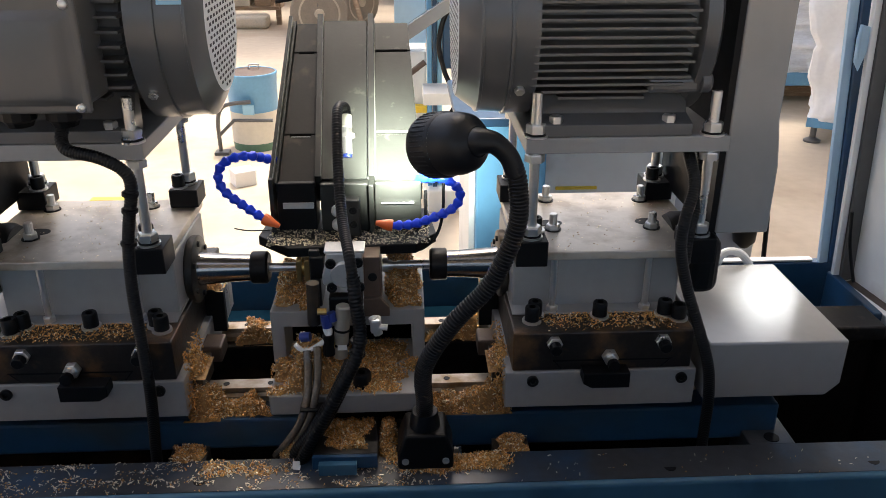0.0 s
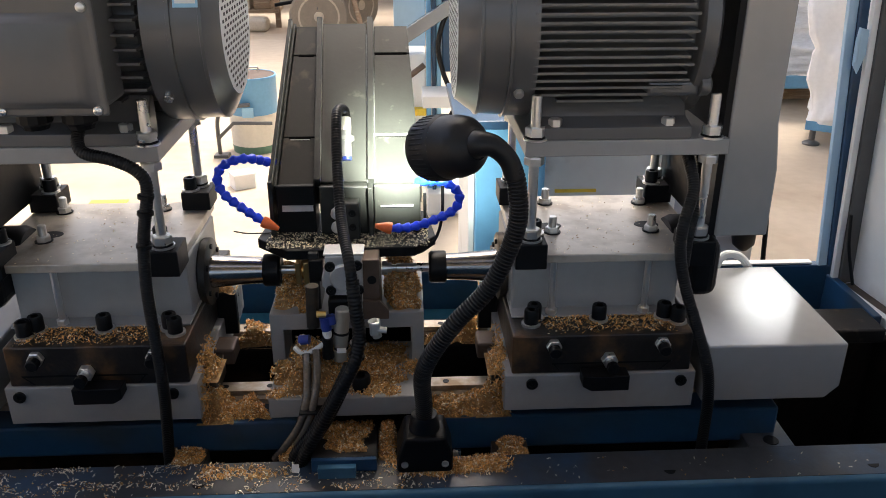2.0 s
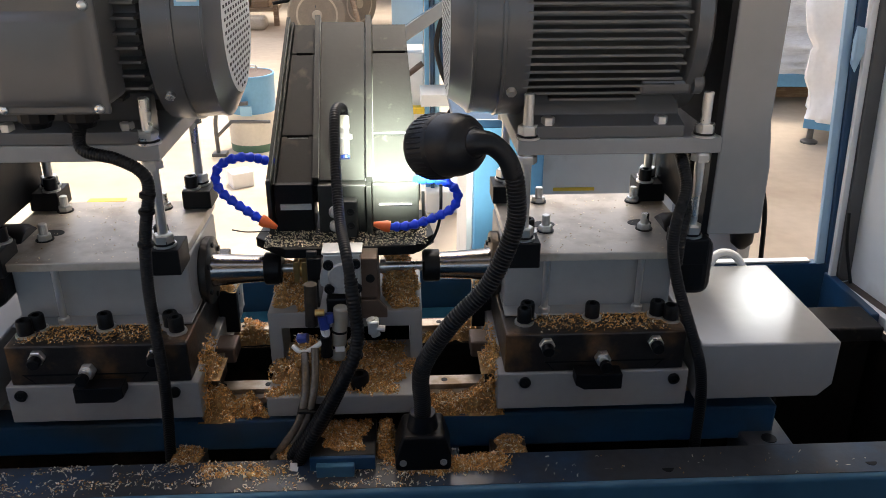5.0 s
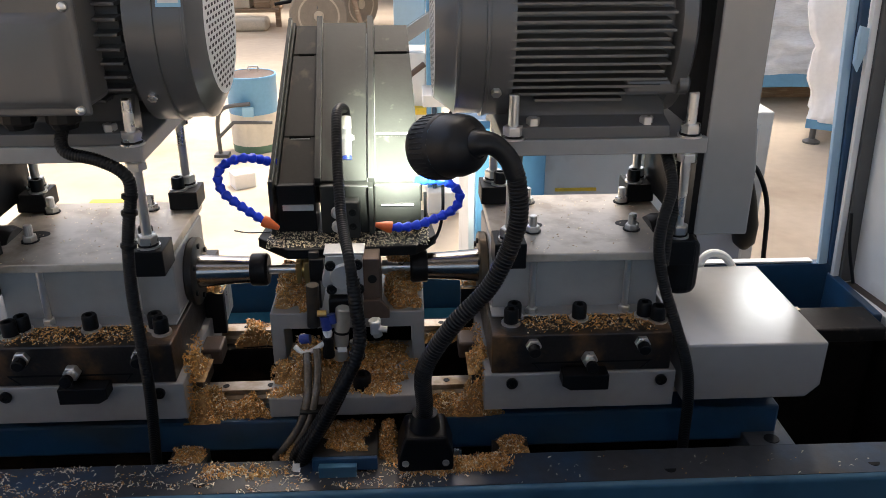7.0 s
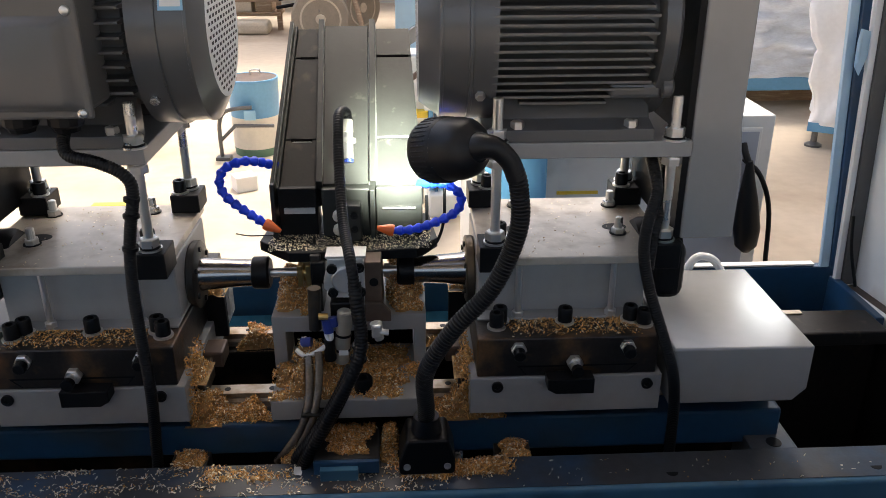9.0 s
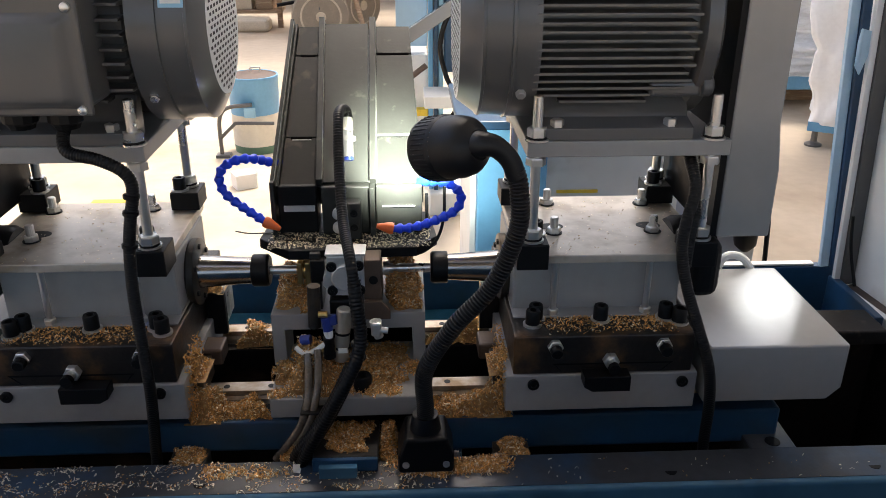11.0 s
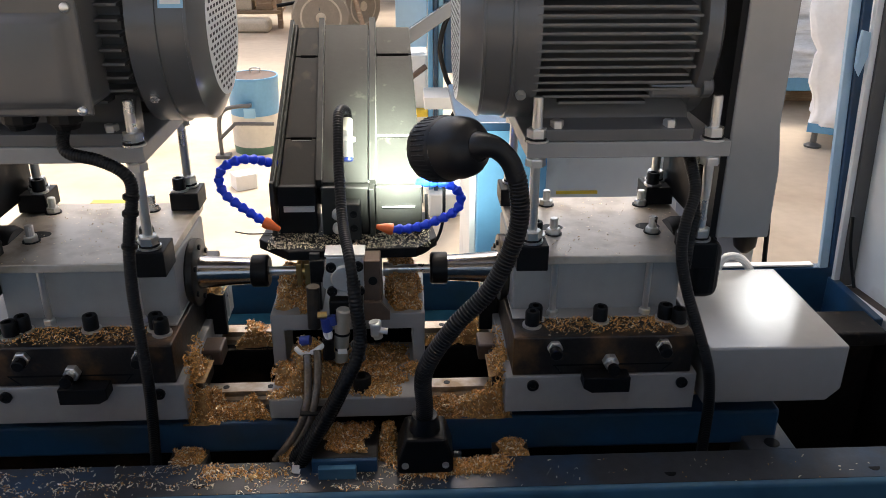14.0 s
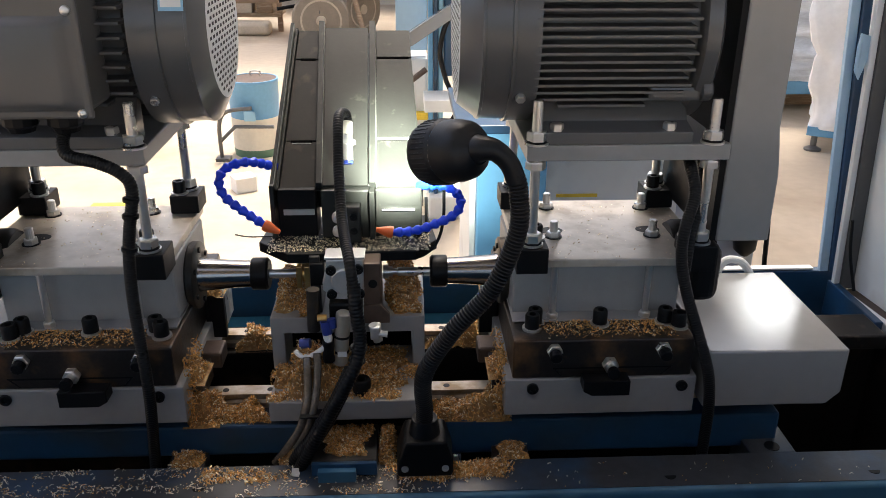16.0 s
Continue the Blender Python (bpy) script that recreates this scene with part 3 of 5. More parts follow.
        part("clamp_washer", turned((W(u + side * 0.008), y + (0.013 if y < 0 else -0.010), top), (0, 0, 1), [(0, 0.0125), (0.0025, 0.0125)], 20), M_STEEL, c)
        yy = y - 0.008 if y < 0 else y + 0.008
        q = part("stud", rods((W(u), yy, top - 0.01), (W(u), yy, 1.322 if y < 0 else 1.300), 0.0062, 16, 0.001), M_STEEL, r, "zinc-plated threaded stud", True)
        for z in (top + 0.0005, 1.2685):
            part("washer", turned((W(u), yy, z), (0, 0, 1), [(0, 0.0145), (0.0025, 0.0145)], 22), M_STEEL, q)
            part("lock_ring", turned((W(u), yy, z + 0.0025), (0, 0, 1), [(0, 0.0125), (0.0025, 0.0125)], 22), M_BLACK, q)
            part("nut", hex_nut(bmesh.new(), (W(u), yy, z + 0.005), (0, 0, 1), 0.0125, 0.011), M_STEEL, q)
        part("nut", hex_nut(bmesh.new(), (W(u), yy, 1.238), (0, 0, 1), 0.0125, 0.010), M_STEEL, q)
    # motor plate and motor
    part("motor_plate", B(0.006, 0.252, -0.110, 0.110, 1.2485, 1.2682, bev=0.0015), M_GREY, r, "thick grey motor plate")
    Z = 1.396
    mo = part("motor", turned((W(0.010), 0, Z), (s, 0, 0), [(0, 0.092), (0.004, 0.098), (0.205, 0.098), (0.212, 0.092)], 40), M_MOTOR, r, "dark grey finned electric motor", True)
    pitch, many = (0.0160, 5) if box_front else (0.0096, 10)
    for i in range(-many, many + 1):
        z = i * pitch
        for side in (-1, 1):
            y0, y1 = math.sqrt(0.098 ** 2 - z * z) - 0.004 if abs(z) < 0.0979 else 0, math.sqrt(0.1205 ** 2 - z * z)
            part("cooling_fin", bevel_all(prism(bmesh.new(), [(side * y0, Z + z - 0.0030), (side * y1, Z + z - 0.0017), (side * y1, Z + z + 0.0017), (side * y0, Z + z + 0.0030)], W(0.010 if z > -0.078 else 0.045), W(0.196 - 0.006 * (abs(i) % 2) if z > -0.078 else 0.150), "x"), 0.0004, 1), M_MOTOR, mo)
    for i in range(-5, 6):
        y = i * 0.0135
        z0, z1 = math.sqrt(0.098 ** 2 - y * y) - 0.003, math.sqrt(0.1205 ** 2 - y * y)
        part("cooling_fin", B(0.014, 0.196, y - 0.0015, y + 0.0015, Z + z0, Z + z1), M_MOTOR, mo)
    part("end_shield", turned((W(0.200), 0, Z), (s, 0, 0), [(0, 0.110), (0.004, 0.117), (0.020, 0.117), (0.026, 0.108), (0.030, 0.06)], 48), M_MOTOR, mo, "", True)
    start, cone, rim = (0.003, 0.080, 0.0905) if box_front else (0.016, 0.090, 0.0985)
    f = part("fan_cover", turned((W(start), 0, Z), (-s, 0, 0), [(0, 0.112), (0, 0.1205), (0.028, 0.1205), (0.0285, 0.1222), (0.0325, 0.1222), (0.033, 0.1190), (0.062, 0.1175), (0.0625, 0.1190), (0.066, 0.1185), (0.068, 0.1150), (cone, rim), (cone + 0.0005, rim - 0.002), (cone - 0.003, rim - 0.003)], 56), M_MOTOR, mo, "glossy dark fan cover", True)
    # perforated grill with small staggered slots
    g0 = start - cone + 0.002
    part("fan_grill", turned((W(g0), 0, Z), (-s, 0, 0), [(0, rim - 0.001), (0.0025, rim - 0.001)], 48), M_GRILL, mo, "bright perforated fan grill")
    vs, fs, X = [], [], W(g0 - 0.0028)
    for i in range(-6, 7):
        for j in range(-12, 13):
            y, z = i * 0.0165 + 0.008 * (j % 2), j * 0.0074
            if math.hypot(y, z) < rim - 0.008:
                n = len(vs)
                vs += [(X, y - 0.0050, z + Z - 0.0019), (X, y + 0.0050, z + Z - 0.0019), (X, y + 0.0050, z + Z + 0.0019), (X, y - 0.0050, z + Z + 0.0019)]
                fs.append((n, n + 1, n + 2, n + 3))
    me = bpy.data.meshes.new("scratch")
    me.from_pydata(vs, [], fs)
    bm = bmesh.new()
    bm.from_mesh(me)
    tagged(part("grill_perforation", bm, M_BLACK, mo), kind="stuff")
    for a in (-0.64, 0.9, 2.4, 3.75):
        y, z = -0.1195 * math.cos(a), 0.1195 * math.sin(a)
        part("cover_screw", hex_nut(bmesh.new(), (W(-0.012 if box_front else -0.003), y, Z + z), (0, y, z), 0.0062, 0.007), M_STEEL, mo)
    for side in (-1, 1):
        part("foot", bevel_all(prism(bmesh.new(), [(side * 0.108, 1.2685), (side * 0.108, 1.283), (side * 0.080, 1.290), (side * 0.062, 1.318), (side * 0.05, 1.318), (side * 0.05, 1.2685)], W(0.020), W(0.205), "x"), 0.001), M_MOTOR, mo)
        for u in (0.042, 0.178):
            part("foot_bolt", hex_nut(bmesh.new(), (W(u), side * 0.098, 1.2835), (0, 0, 1), 0.0085, 0.009), M_STEEL, mo)
    part("lug", B(0.150, 0.214, -0.096, -0.070, 1.316, 1.336, bev=0.006, seg=3), M_MOTOR, mo)
    part("lug_end", turned((W(0.212), -0.092, 1.330), (s, 0, 0), [(0, 0.013), (0.010, 0.013), (0.013, 0.010)], 20), M_MOTOR, mo, "", True)
    if box_front:
        bm = box(W(0.153), W(0.035), -0.168, -0.10, 1.326, 1.448, bev=0.006, seg=3)
        tb = part("terminal_box", bm, M_MOTOR, mo, "dark terminal box with screwed lid")
        part("lid", box(W(0.157), W(0.0305), -0.176, -0.1685, 1.321, 1.446, bev=0.003, seg=3), M_MOTOR, mo)
        part("lid_panel", pillow(W(0.151), W(0.037), 1.329, 1.428, -0.1762, (0.017, 0.0095), 0.011), M_MOTOR, mo, "raised lid panel with sloping sides", True, crease=60)
        for u in (0.076, 0.125):
            part("gland", turned((W(u), -0.138, 1.321), (0, 0, -1), [(0, 0.019), (0.014, 0.019), (0.017, 0.016), (0.022, 0.014)], 12), M_BLACK, mo)
        for u, z in ((0.041, 1.3275), (0.041, 1.4330), (0.140, 1.3275), (0.140, 1.4330)):
            part("lid_screw", turned((W(u), -0.1762, z), (0, -1, 0), [(0, 0.0052), (0.0025, 0.0048), (0.0038, 0.003)], 18), M_STEEL, mo, "", True)
        def patch(u0, u1, a0, a1, rad):
            """A thin sheet bent round the cover between two angles."""
            bm, n = bmesh.new(), 8
            rows = [[bm.verts.new((W(u), -rr * math.cos(a0 + (a1 - a0) * i / n), Z + rr * math.sin(a0 + (a1 - a0) * i / n))) for u, rr in ((u0, rad), (u1, rad), (u1, rad - 0.0006), (u0, rad - 0.0006))] for i in range(n + 1)]
            for p0, p1 in zip(rows, rows[1:]):
                for k0 in range(4):
                    bm.faces.new((p0[k0], p0[(k0 + 1) % 4], p1[(k0 + 1) % 4], p1[k0]))
            bm.faces.new(rows[0])
            bm.faces.new(rows[-1])
            bmesh.ops.recalc_face_normals(bm, faces=bm.faces)
            return bm
        st = part("sticker", patch(-0.034, -0.061, 0.24, 0.66, 0.1205), M_STICK, mo, "pale blue paper sticker with white field")
        part("white_field", patch(-0.0365, -0.0585, 0.275, 0.62, 0.1211), M_PAPER, st)
    # belt guard and pulley
    g = part("belt_guard", bevel_all(prism(bmesh.new(), [(W(a), b) for a, b in ((0.254, 1.137), (0.322, 1.137), (0.3215, 1.225), (0.317, 1.262), (0.3135, 1.285), (0.3135, 1.56), (0.254, 1.56))], -0.100, 0.115, "y"), 0.003, 3), M_COVER, r, "tall grey belt guard")
    # black sheet paints the shade in the gap between motor and guard
    part("guard_gap_shade", B(0.246, 0.2538, -0.098, 0.114, 1.138, 1.55), M_BLACK, r, "black sheet standing in for shade beside the guard")
    part("pulley_hub", turned((W(0.218), -0.020, 1.09), (s, 0, 0), [(0, 0.040), (0.008, 0.044), (0.045, 0.044), (0.06, 0.036)], 32), M_BLACK, r, "black rubber coupling cover", True)
    part("hub_bracket", B(0.222, 0.264, -0.115, -0.05, 1.056, 1.136, bev=0.016, seg=4), M_BLACK, r)
    part("guard_foot", turned((W(0.285), -0.03, 1.137), (0, 0, -1), [(0, 0.022), (0.012, 0.020), (0.02, 0.010)], 20), M_BLACK, r, "", True)
    # drive cover at the outer end
    bm = bmesh.new()
    prism(bm, [(W(a), b) for a, b in ((0.243, 0.928), (0.408, 0.928), (0.4255, 0.946), (0.4255, 1.0105), (0.243, 1.0105))], -0.160, 0.075, "y")
    part("drive_cover", bevel_all(bm, 0.003, 3), M_COVER, r, "smooth light grey sheet drive cover")
    part("cover_strap", hose([(W(0.335), 0.079, 0.99), (W(0.343), 0.083, 1.018), (W(0.358), 0.085, 1.028), (W(0.380), 0.084, 1.020), (W(0.400), 0.079, 0.99)], 0.0062), M_PAPER, r)
    # chips packed against the slide
    part("wiper", B(-0.028, -0.014, -0.118, -0.055, 0.925, 0.958, bev=0.002), M_DARKST, r)
    part("rear_bracket", B(-0.032, -0.004, 0.030, 0.062, 0.955, 1.018, bev=0.002), M_STEEL, r, "bright steel switch bracket")
    part("rear_switch", B(-0.034, -0.006, 0.018, 0.030, 0.945, 1.012, bev=0.002), M_BLACK, r)
    part("side_bracket", B(-0.042, -0.006, -0.06, -0.02, 0.940, 0.964, bev=0.003), M_BROWN, r)
    cling = lambda g: (W(-0.016 - 0.010 * g.random() ** 2), -0.150 + 0.075 * g.random(), 0.908 + 0.10 * g.random() ** 1.5)
    tagged(part("clinging_swarf", flakes(620, cling, (0.0025, 0.008), 1.3, 61 + s), M_CHIP, r), kind="stuff")
    strip = lambda g: (W(0.03 + 0.175 * g.random() ** 0.8), -0.149 + 0.047 * g.random() ** 0.6, 1.0282 + 0.0018 * g.random())
    tagged(part("saddle_swarf", flakes(900, strip, (0.0015, 0.0045), 0.5, 11 + s), M_CHIP, k), kind="stuff")
    tagged(part("saddle_fine_swarf", flakes(160, strip, (0.001, 0.004), 0.5, 13 + s), M_CHIPB, k), kind="stuff")
    heap("", W(-0.050), W(-0.002), -0.141, -0.080, 0.901, lambda a, b: 0.044 * bump_at(a, b, 0.62, 0.5, 0.4, 0.5), 420, r, 15 + s)
    heap("", W(-0.034), W(-0.001), -0.128, -0.070, 0.958, lambda a, b: 0.022 * bump_at(a, b, 0.6, 0.5, 0.45, 0.45), 190, r, 17 + s)
    heap("", W(-0.034), W(-0.004), 0.016, 0.062, 1.013, lambda a, b: 0.007, 120, r, 19 + s)
    tagged(part("scattered_swarf", flakes(170, lambda g: (W(g.uniform(0.02, 0.24)), g.uniform(-0.105, 0.09), 1.1208), (0.001, 0.0038), 0.15, 23 + s), M_CHIPB, r), kind="stuff")
    tagged(part("dark_swarf", flakes(25, lambda g: (W(g.uniform(0.02, 0.24)), g.uniform(-0.105, 0.09), 1.1208), (0.001, 0.0045), 0.15, 27 + s), M_CHIPBED, r), kind="stuff")
    return r


left_head = drilling_head(-1, -0.300, "grey drilling head with dark finned motor and terminal box", True,
                          (0.223, 0.016, 0.205), (0.033, 0.176), (0.072, 0.131),
                          ((0.012, -0.123), (0.022, -0.110), (0.104, -0.110), (0.189, -0.109), (0.199, -0.123)), (0.045, 0.161))
right_head = drilling_head(1, 0.137, "grey drilling head with dark finned motor and drive cover", False,
                           (0.233, 0.020, 0.2135), (0.046, 0.185), (0.081, 0.140),
                           ((0.021, -0.121), (0.027, -0.106), (0.111, -0.112), (0.197, -0.110), (0.212, -0.122)), (0.051, 0.174))
part("motor_cable", conduit([(-0.379, -0.135, 1.32), (-0.379, -0.138, 1.300), (-0.380, -0.148, 1.286), (-0.3707, -0.158, 1.2755), (-0.3394, -0.163, 1.2688), (-0.3141, -0.165, 1.2555), (-0.3067, -0.165, 1.2355), (-0.3165, -0.165, 1.188), (-0.3219, -0.165, 1.153), (-0.3233, -0.170, 1.1044), (-0.3206, -0.176, 1.0462), (-0.3179, -0.182, 0.9856), (-0.324, -0.172, 0.9288), (-0.334, -0.158, 0.85), (-0.338, -0.154, 0.79)], 0.0072, 0.0032, 0.0006), M_RUBBER, left_head, "black corrugated cable conduit", True)
for z, x in ((1.225, -0.309), (1.205, -0.3125), (1.165, -0.3195)):
    part("cable_tie", turned((x, -0.166, z), (0.1, 0, 1), [(0, 0.0092), (0.004, 0.0092)], 18), M_RUBBER, left_head)
part("motor_cable", conduit([(0.345, -0.06, 1.262), (0.3471, -0.10, 1.2345), (0.348, -0.122, 1.2087), (0.3348, -0.14, 1.1727), (0.3325, -0.146, 1.1376), (0.3412, -0.155, 1.0939), (0.3564, -0.170, 1.0461), (0.3726, -0.180, 0.9945), (0.383, -0.174, 0.9401), (0.390, -0.160, 0.87), (0.394, -0.154, 0.79)], 0.0074, 0.0032, 0.0006), M_RUBBER, right_head, "black corrugated cable conduit", True)
part("second_cable", conduit([(0.365, -0.06, 1.262), (0.366, -0.095, 1.225), (0.362, -0.100, 1.18), (0.352, -0.115, 1.15), (0.345, -0.13, 1.11)], 0.0072, 0.0038, 0.0007), M_RUBBER, right_head, "black corrugated cable conduit", True)


# ---------------------------------------------------------------- clamping fixture between the heads
def fixture():
    f = thing("clamping_fixture", (-0.084, 0, 0.905), "grey clamping fixture buried in brown drilling chips", "fixture")
    part("base_plate", box(-0.184, 0.0165, -0.140, 0.10, 0.9065, 0.9355, bev=0.002), M_GREY, f, "grey painted base plate")
    bm = prism(bmesh.new(), [(-0.188, 0.936), (-0.188, 1.016), (0.021, 1.016), (0.021, 0.936), (0.004, 0.936), (0.004, 0.992), (-0.170, 0.992), (-0.170, 0.936)], -0.058, 0.085, "y")
    part("portal", bevel_all(bm, 0.0015), M_GREY, f, "grey portal frame")
    # added plate; its black stands in for the shade inside the portal
    part("portal_shade_plate", box(-0.169, 0.003, 0.002, 0.012, 0.936, 0.9915), M_GAP, f, "added black plate for the shade inside the portal")
    part("base_bolt", socket_screw(bmesh.new(), (-0.064, -0.118, 0.936), (0, 0, 1), 0.0125, 0.020), M_BLACK, f, "black socket head bolt", True)
    part("vertical_bracket", box(-0.060, -0.037, -0.070, 0.01, 1.0165, 1.100, bev=0.0015), M_BROWN, f, "browned steel upright bracket")
    part("bracket_foot", bevel_all(prism(bmesh.new(), [(-0.060, 1.0165), (-0.0255, 1.0165), (-0.0255, 1.0290), (-0.0375, 1.0435), (-0.060, 1.0435)], -0.078, -0.0705, "y"), 0.001), M_BROWN, f)
    part("bracket_hole", turned((-0.0470, -0.0705, 1.0715), (0, -1, 0), [(0, 0.006), (0.001, 0.006)], 18), M_BLACK, f)
    part("left_upright", box(-0.132, -0.118, -0.045, 0.01, 1.016, 1.10, bev=0.0015), M_DARKST, f)
    part("bush", turned((-0.132, 0.0, 1.056), (-1, 0, 0), [(0, 0.0155), (0.007, 0.0155), (0.0072, 0.010), (0.010, 0.010), (0.0102, 0.0135), (0.018, 0.0135), (0.0182, 0.008), (0.024, 0.008)], 24), M_BRASS, f, "brass drill bush", True)
    for x in (-0.139, -0.150):
        part("bush_clip", box(x - 0.0035, x + 0.0035, -0.020, -0.006, 1.042, 1.074, bev=0.001), M_BRASS, f, "brass clip")
    part("bush", turned((-0.036, 0.0, 1.056), (1, 0, 0), [(0, 0.010), (0.008, 0.010), (0.008, 0.007), (0.014, 0.007)], 20), M_STEEL, f, "", True)
    part("clamp_head", box(-0.131, -0.112, -0.050, 0.03, 1.060, 1.092, bev=0.002), M_BLACK, f)
    # octagonal table
    bm = prism(bmesh.new(), [(-0.195, 0.10), (-0.205, 0.004), (-0.160, -0.040), (0.011, -0.034), (0.040, 0.004), (0.030, 0.10)], 1.088, 1.102)
    part("table", bevel_all(bm, 0.0015), M_BLACK, f, "black octagonal table plate strewn with chips")
    for x in (-0.15, -0.006):
        part("table_post", rods((x, 0.04, 1.014), (x, 0.04, 1.089), 0.006), M_STEEL, f)
    return f


def air_cylinder():
    c = thing("air_cylinder", (-0.08, -0.09, 0.94), "silver compact air cylinder with hoses and fittings", "air cylinder")
    bm = prism(bmesh.new(), [(-0.112, 1.078), (-0.108, 1.088), (-0.106, 1.110), (-0.060, 1.110), (-0.0585, 1.100), (-0.0585, 1.062), (-0.064, 1.052), (-0.098, 1.053), (-0.106, 1.062), (-0.112, 1.066)], -0.078, -0.045, "y")
    part("body", bevel_all(bm, 0.002), M_SILVER, c, "cast aluminium cylinder head")
    part("end_cap", turned((-0.083, -0.078, 1.080), (0, -1, 0), [(0, 0.0185), (0.003, 0.0185), (0.005, 0.0165)], 32), M_SILVER, c, "", True)
    for x, z in ((-0.100, 1.096), (-0.065, 1.097), (-0.100, 1.062), (-0.064, 1.062)):
        part("tie_bolt", socket_screw(bmesh.new(), (x, -0.0785, z), (0, -1, 0), 0.0068, 0.004), M_BLACK, c, "", True)
    part("bracket", box(-0.108, -0.056, -0.080, -0.048, 1.1105, 1.1140, bev=0.001), M_SILVER, c)
    part("tube", rods((-0.0845, -0.100, 1.046), (-0.0925, -0.100, 0.969), 0.0098, 22, 0.002), M_BEIGE, c, "tarnished cylinder tube", True)
    part("tube_label", box(-0.094, -0.082, -0.1120, -0.1105, 0.986, 0.993), M_PAPER, c)
    for z in (1.010, 0.988):
        part("tie_band", turned((-0.0895 + (z - 0.998) * 0.1, -0.100, z), (0.1, 0, 1), [(0, 0.0108), (0.003, 0.0108)], 20), M_BLACK, c)
    part("rod_block", box(-0.105, -0.062, -0.085, -0.046, 1.022, 1.050, bev=0.003), M_BLACK, c)
    part("standpipe", rods((-0.124, -0.085, 1.072), (-0.126, -0.085, 1.012), 0.0085, 18), M_DARKST, c, "dark steel standpipe")
    part("fitting", rods((-0.1085, -0.105, 1.036), (-0.106, -0.106, 1.018), 0.0068, 14), M_FIT, c, "blue push-in fitting")
    part("fitting", rods((-0.101, -0.103, 1.038), (-0.099, -0.105, 1.026), 0.0060, 14), M_FIT, c, "blue push-in fitting")
    part("fitting", rods((-0.143, -0.100, 1.000), (-0.130, -0.102, 1.002), 0.0065, 14), M_FIT, c, "blue push-in fitting")
    part("elbow", rods((-0.106, -0.108, 1.008), (-0.106, -0.108, 0.992), 0.0075, 14), M_BLACK, c)
    part("tee", rods((-0.106, -0.107, 0.992), (-0.106, -0.107, 0.978), 0.0080, 14), M_BLACK, c)
    part("brass_stem", rods((-0.118, -0.104, 1.040), (-0.106, -0.104, 1.040), 0.0045, 10), M_BRASS, c, "brass fitting")
    part("brass_stem", rods((-0.123, -0.106, 0.990), (-0.098, -0.106, 0.990), 0.0042, 10), M_BRASS, c, "brass fitting")
    part("loop_tube", hose([(-0.1045, -0.106, 1.020), (-0.1035, -0.108, 1.010), (-0.112, -0.110, 0.999), (-0.1298, -0.110, 0.9875), (-0.1424, -0.108, 0.987), (-0.150, -0.103, 0.991)], 0.0034), M_PAPER, c, "white air tube")
    part("loop_tube", hose([(-0.110, -0.106, 1.020), (-0.1085, -0.108, 1.012), (-0.104, -0.110, 1.005)], 0.0030), M_PAPER, c, "white air tube")
    part("valve", box(-0.0497, -0.036, -0.128, -0.112, 1.018, 1.038, bev=0.003), M_SILVER, c, "small silver flow valve")
    part("valve_body", rods((-0.046, -0.12, 1.038), (-0.040, -0.12, 1.014), 0.0062, 12), M_SILVER, c)
    part("valve_knob", rods((-0.040, -0.124, 1.027), (-0.028, -0.124, 1.0255), 0.0042, 10), M_STEEL, c)
    part("air_tube", hose([(-0.1208, -0.112, 0.992), (-0.1195, -0.128, 0.972), (-0.1215, -0.146, 0.948), (-0.130, -0.158, 0.915), (-0.150, -0.160, 0.880), (-0.168, -0.150, 0.850)], 0.0052), M_CLEAR, c, "grimy clear air tube", True)
    part("air_tube", hose([(-0.1340, -0.112, 0.986), (-0.1325, -0.128, 0.968), (-0.1330, -0.146, 0.942), (-0.142, -0.158, 0.910), (-0.162, -0.160, 0.878), (-0.180, -0.150, 0.850)], 0.0056), M_CLEAR, c, "grimy clear air tube", True)
    part("tube_clip", box(-0.142, -0.112, -0.164, -0.146, 0.926, 0.9295, bev=0.001), M_BLACK, c)
    return c


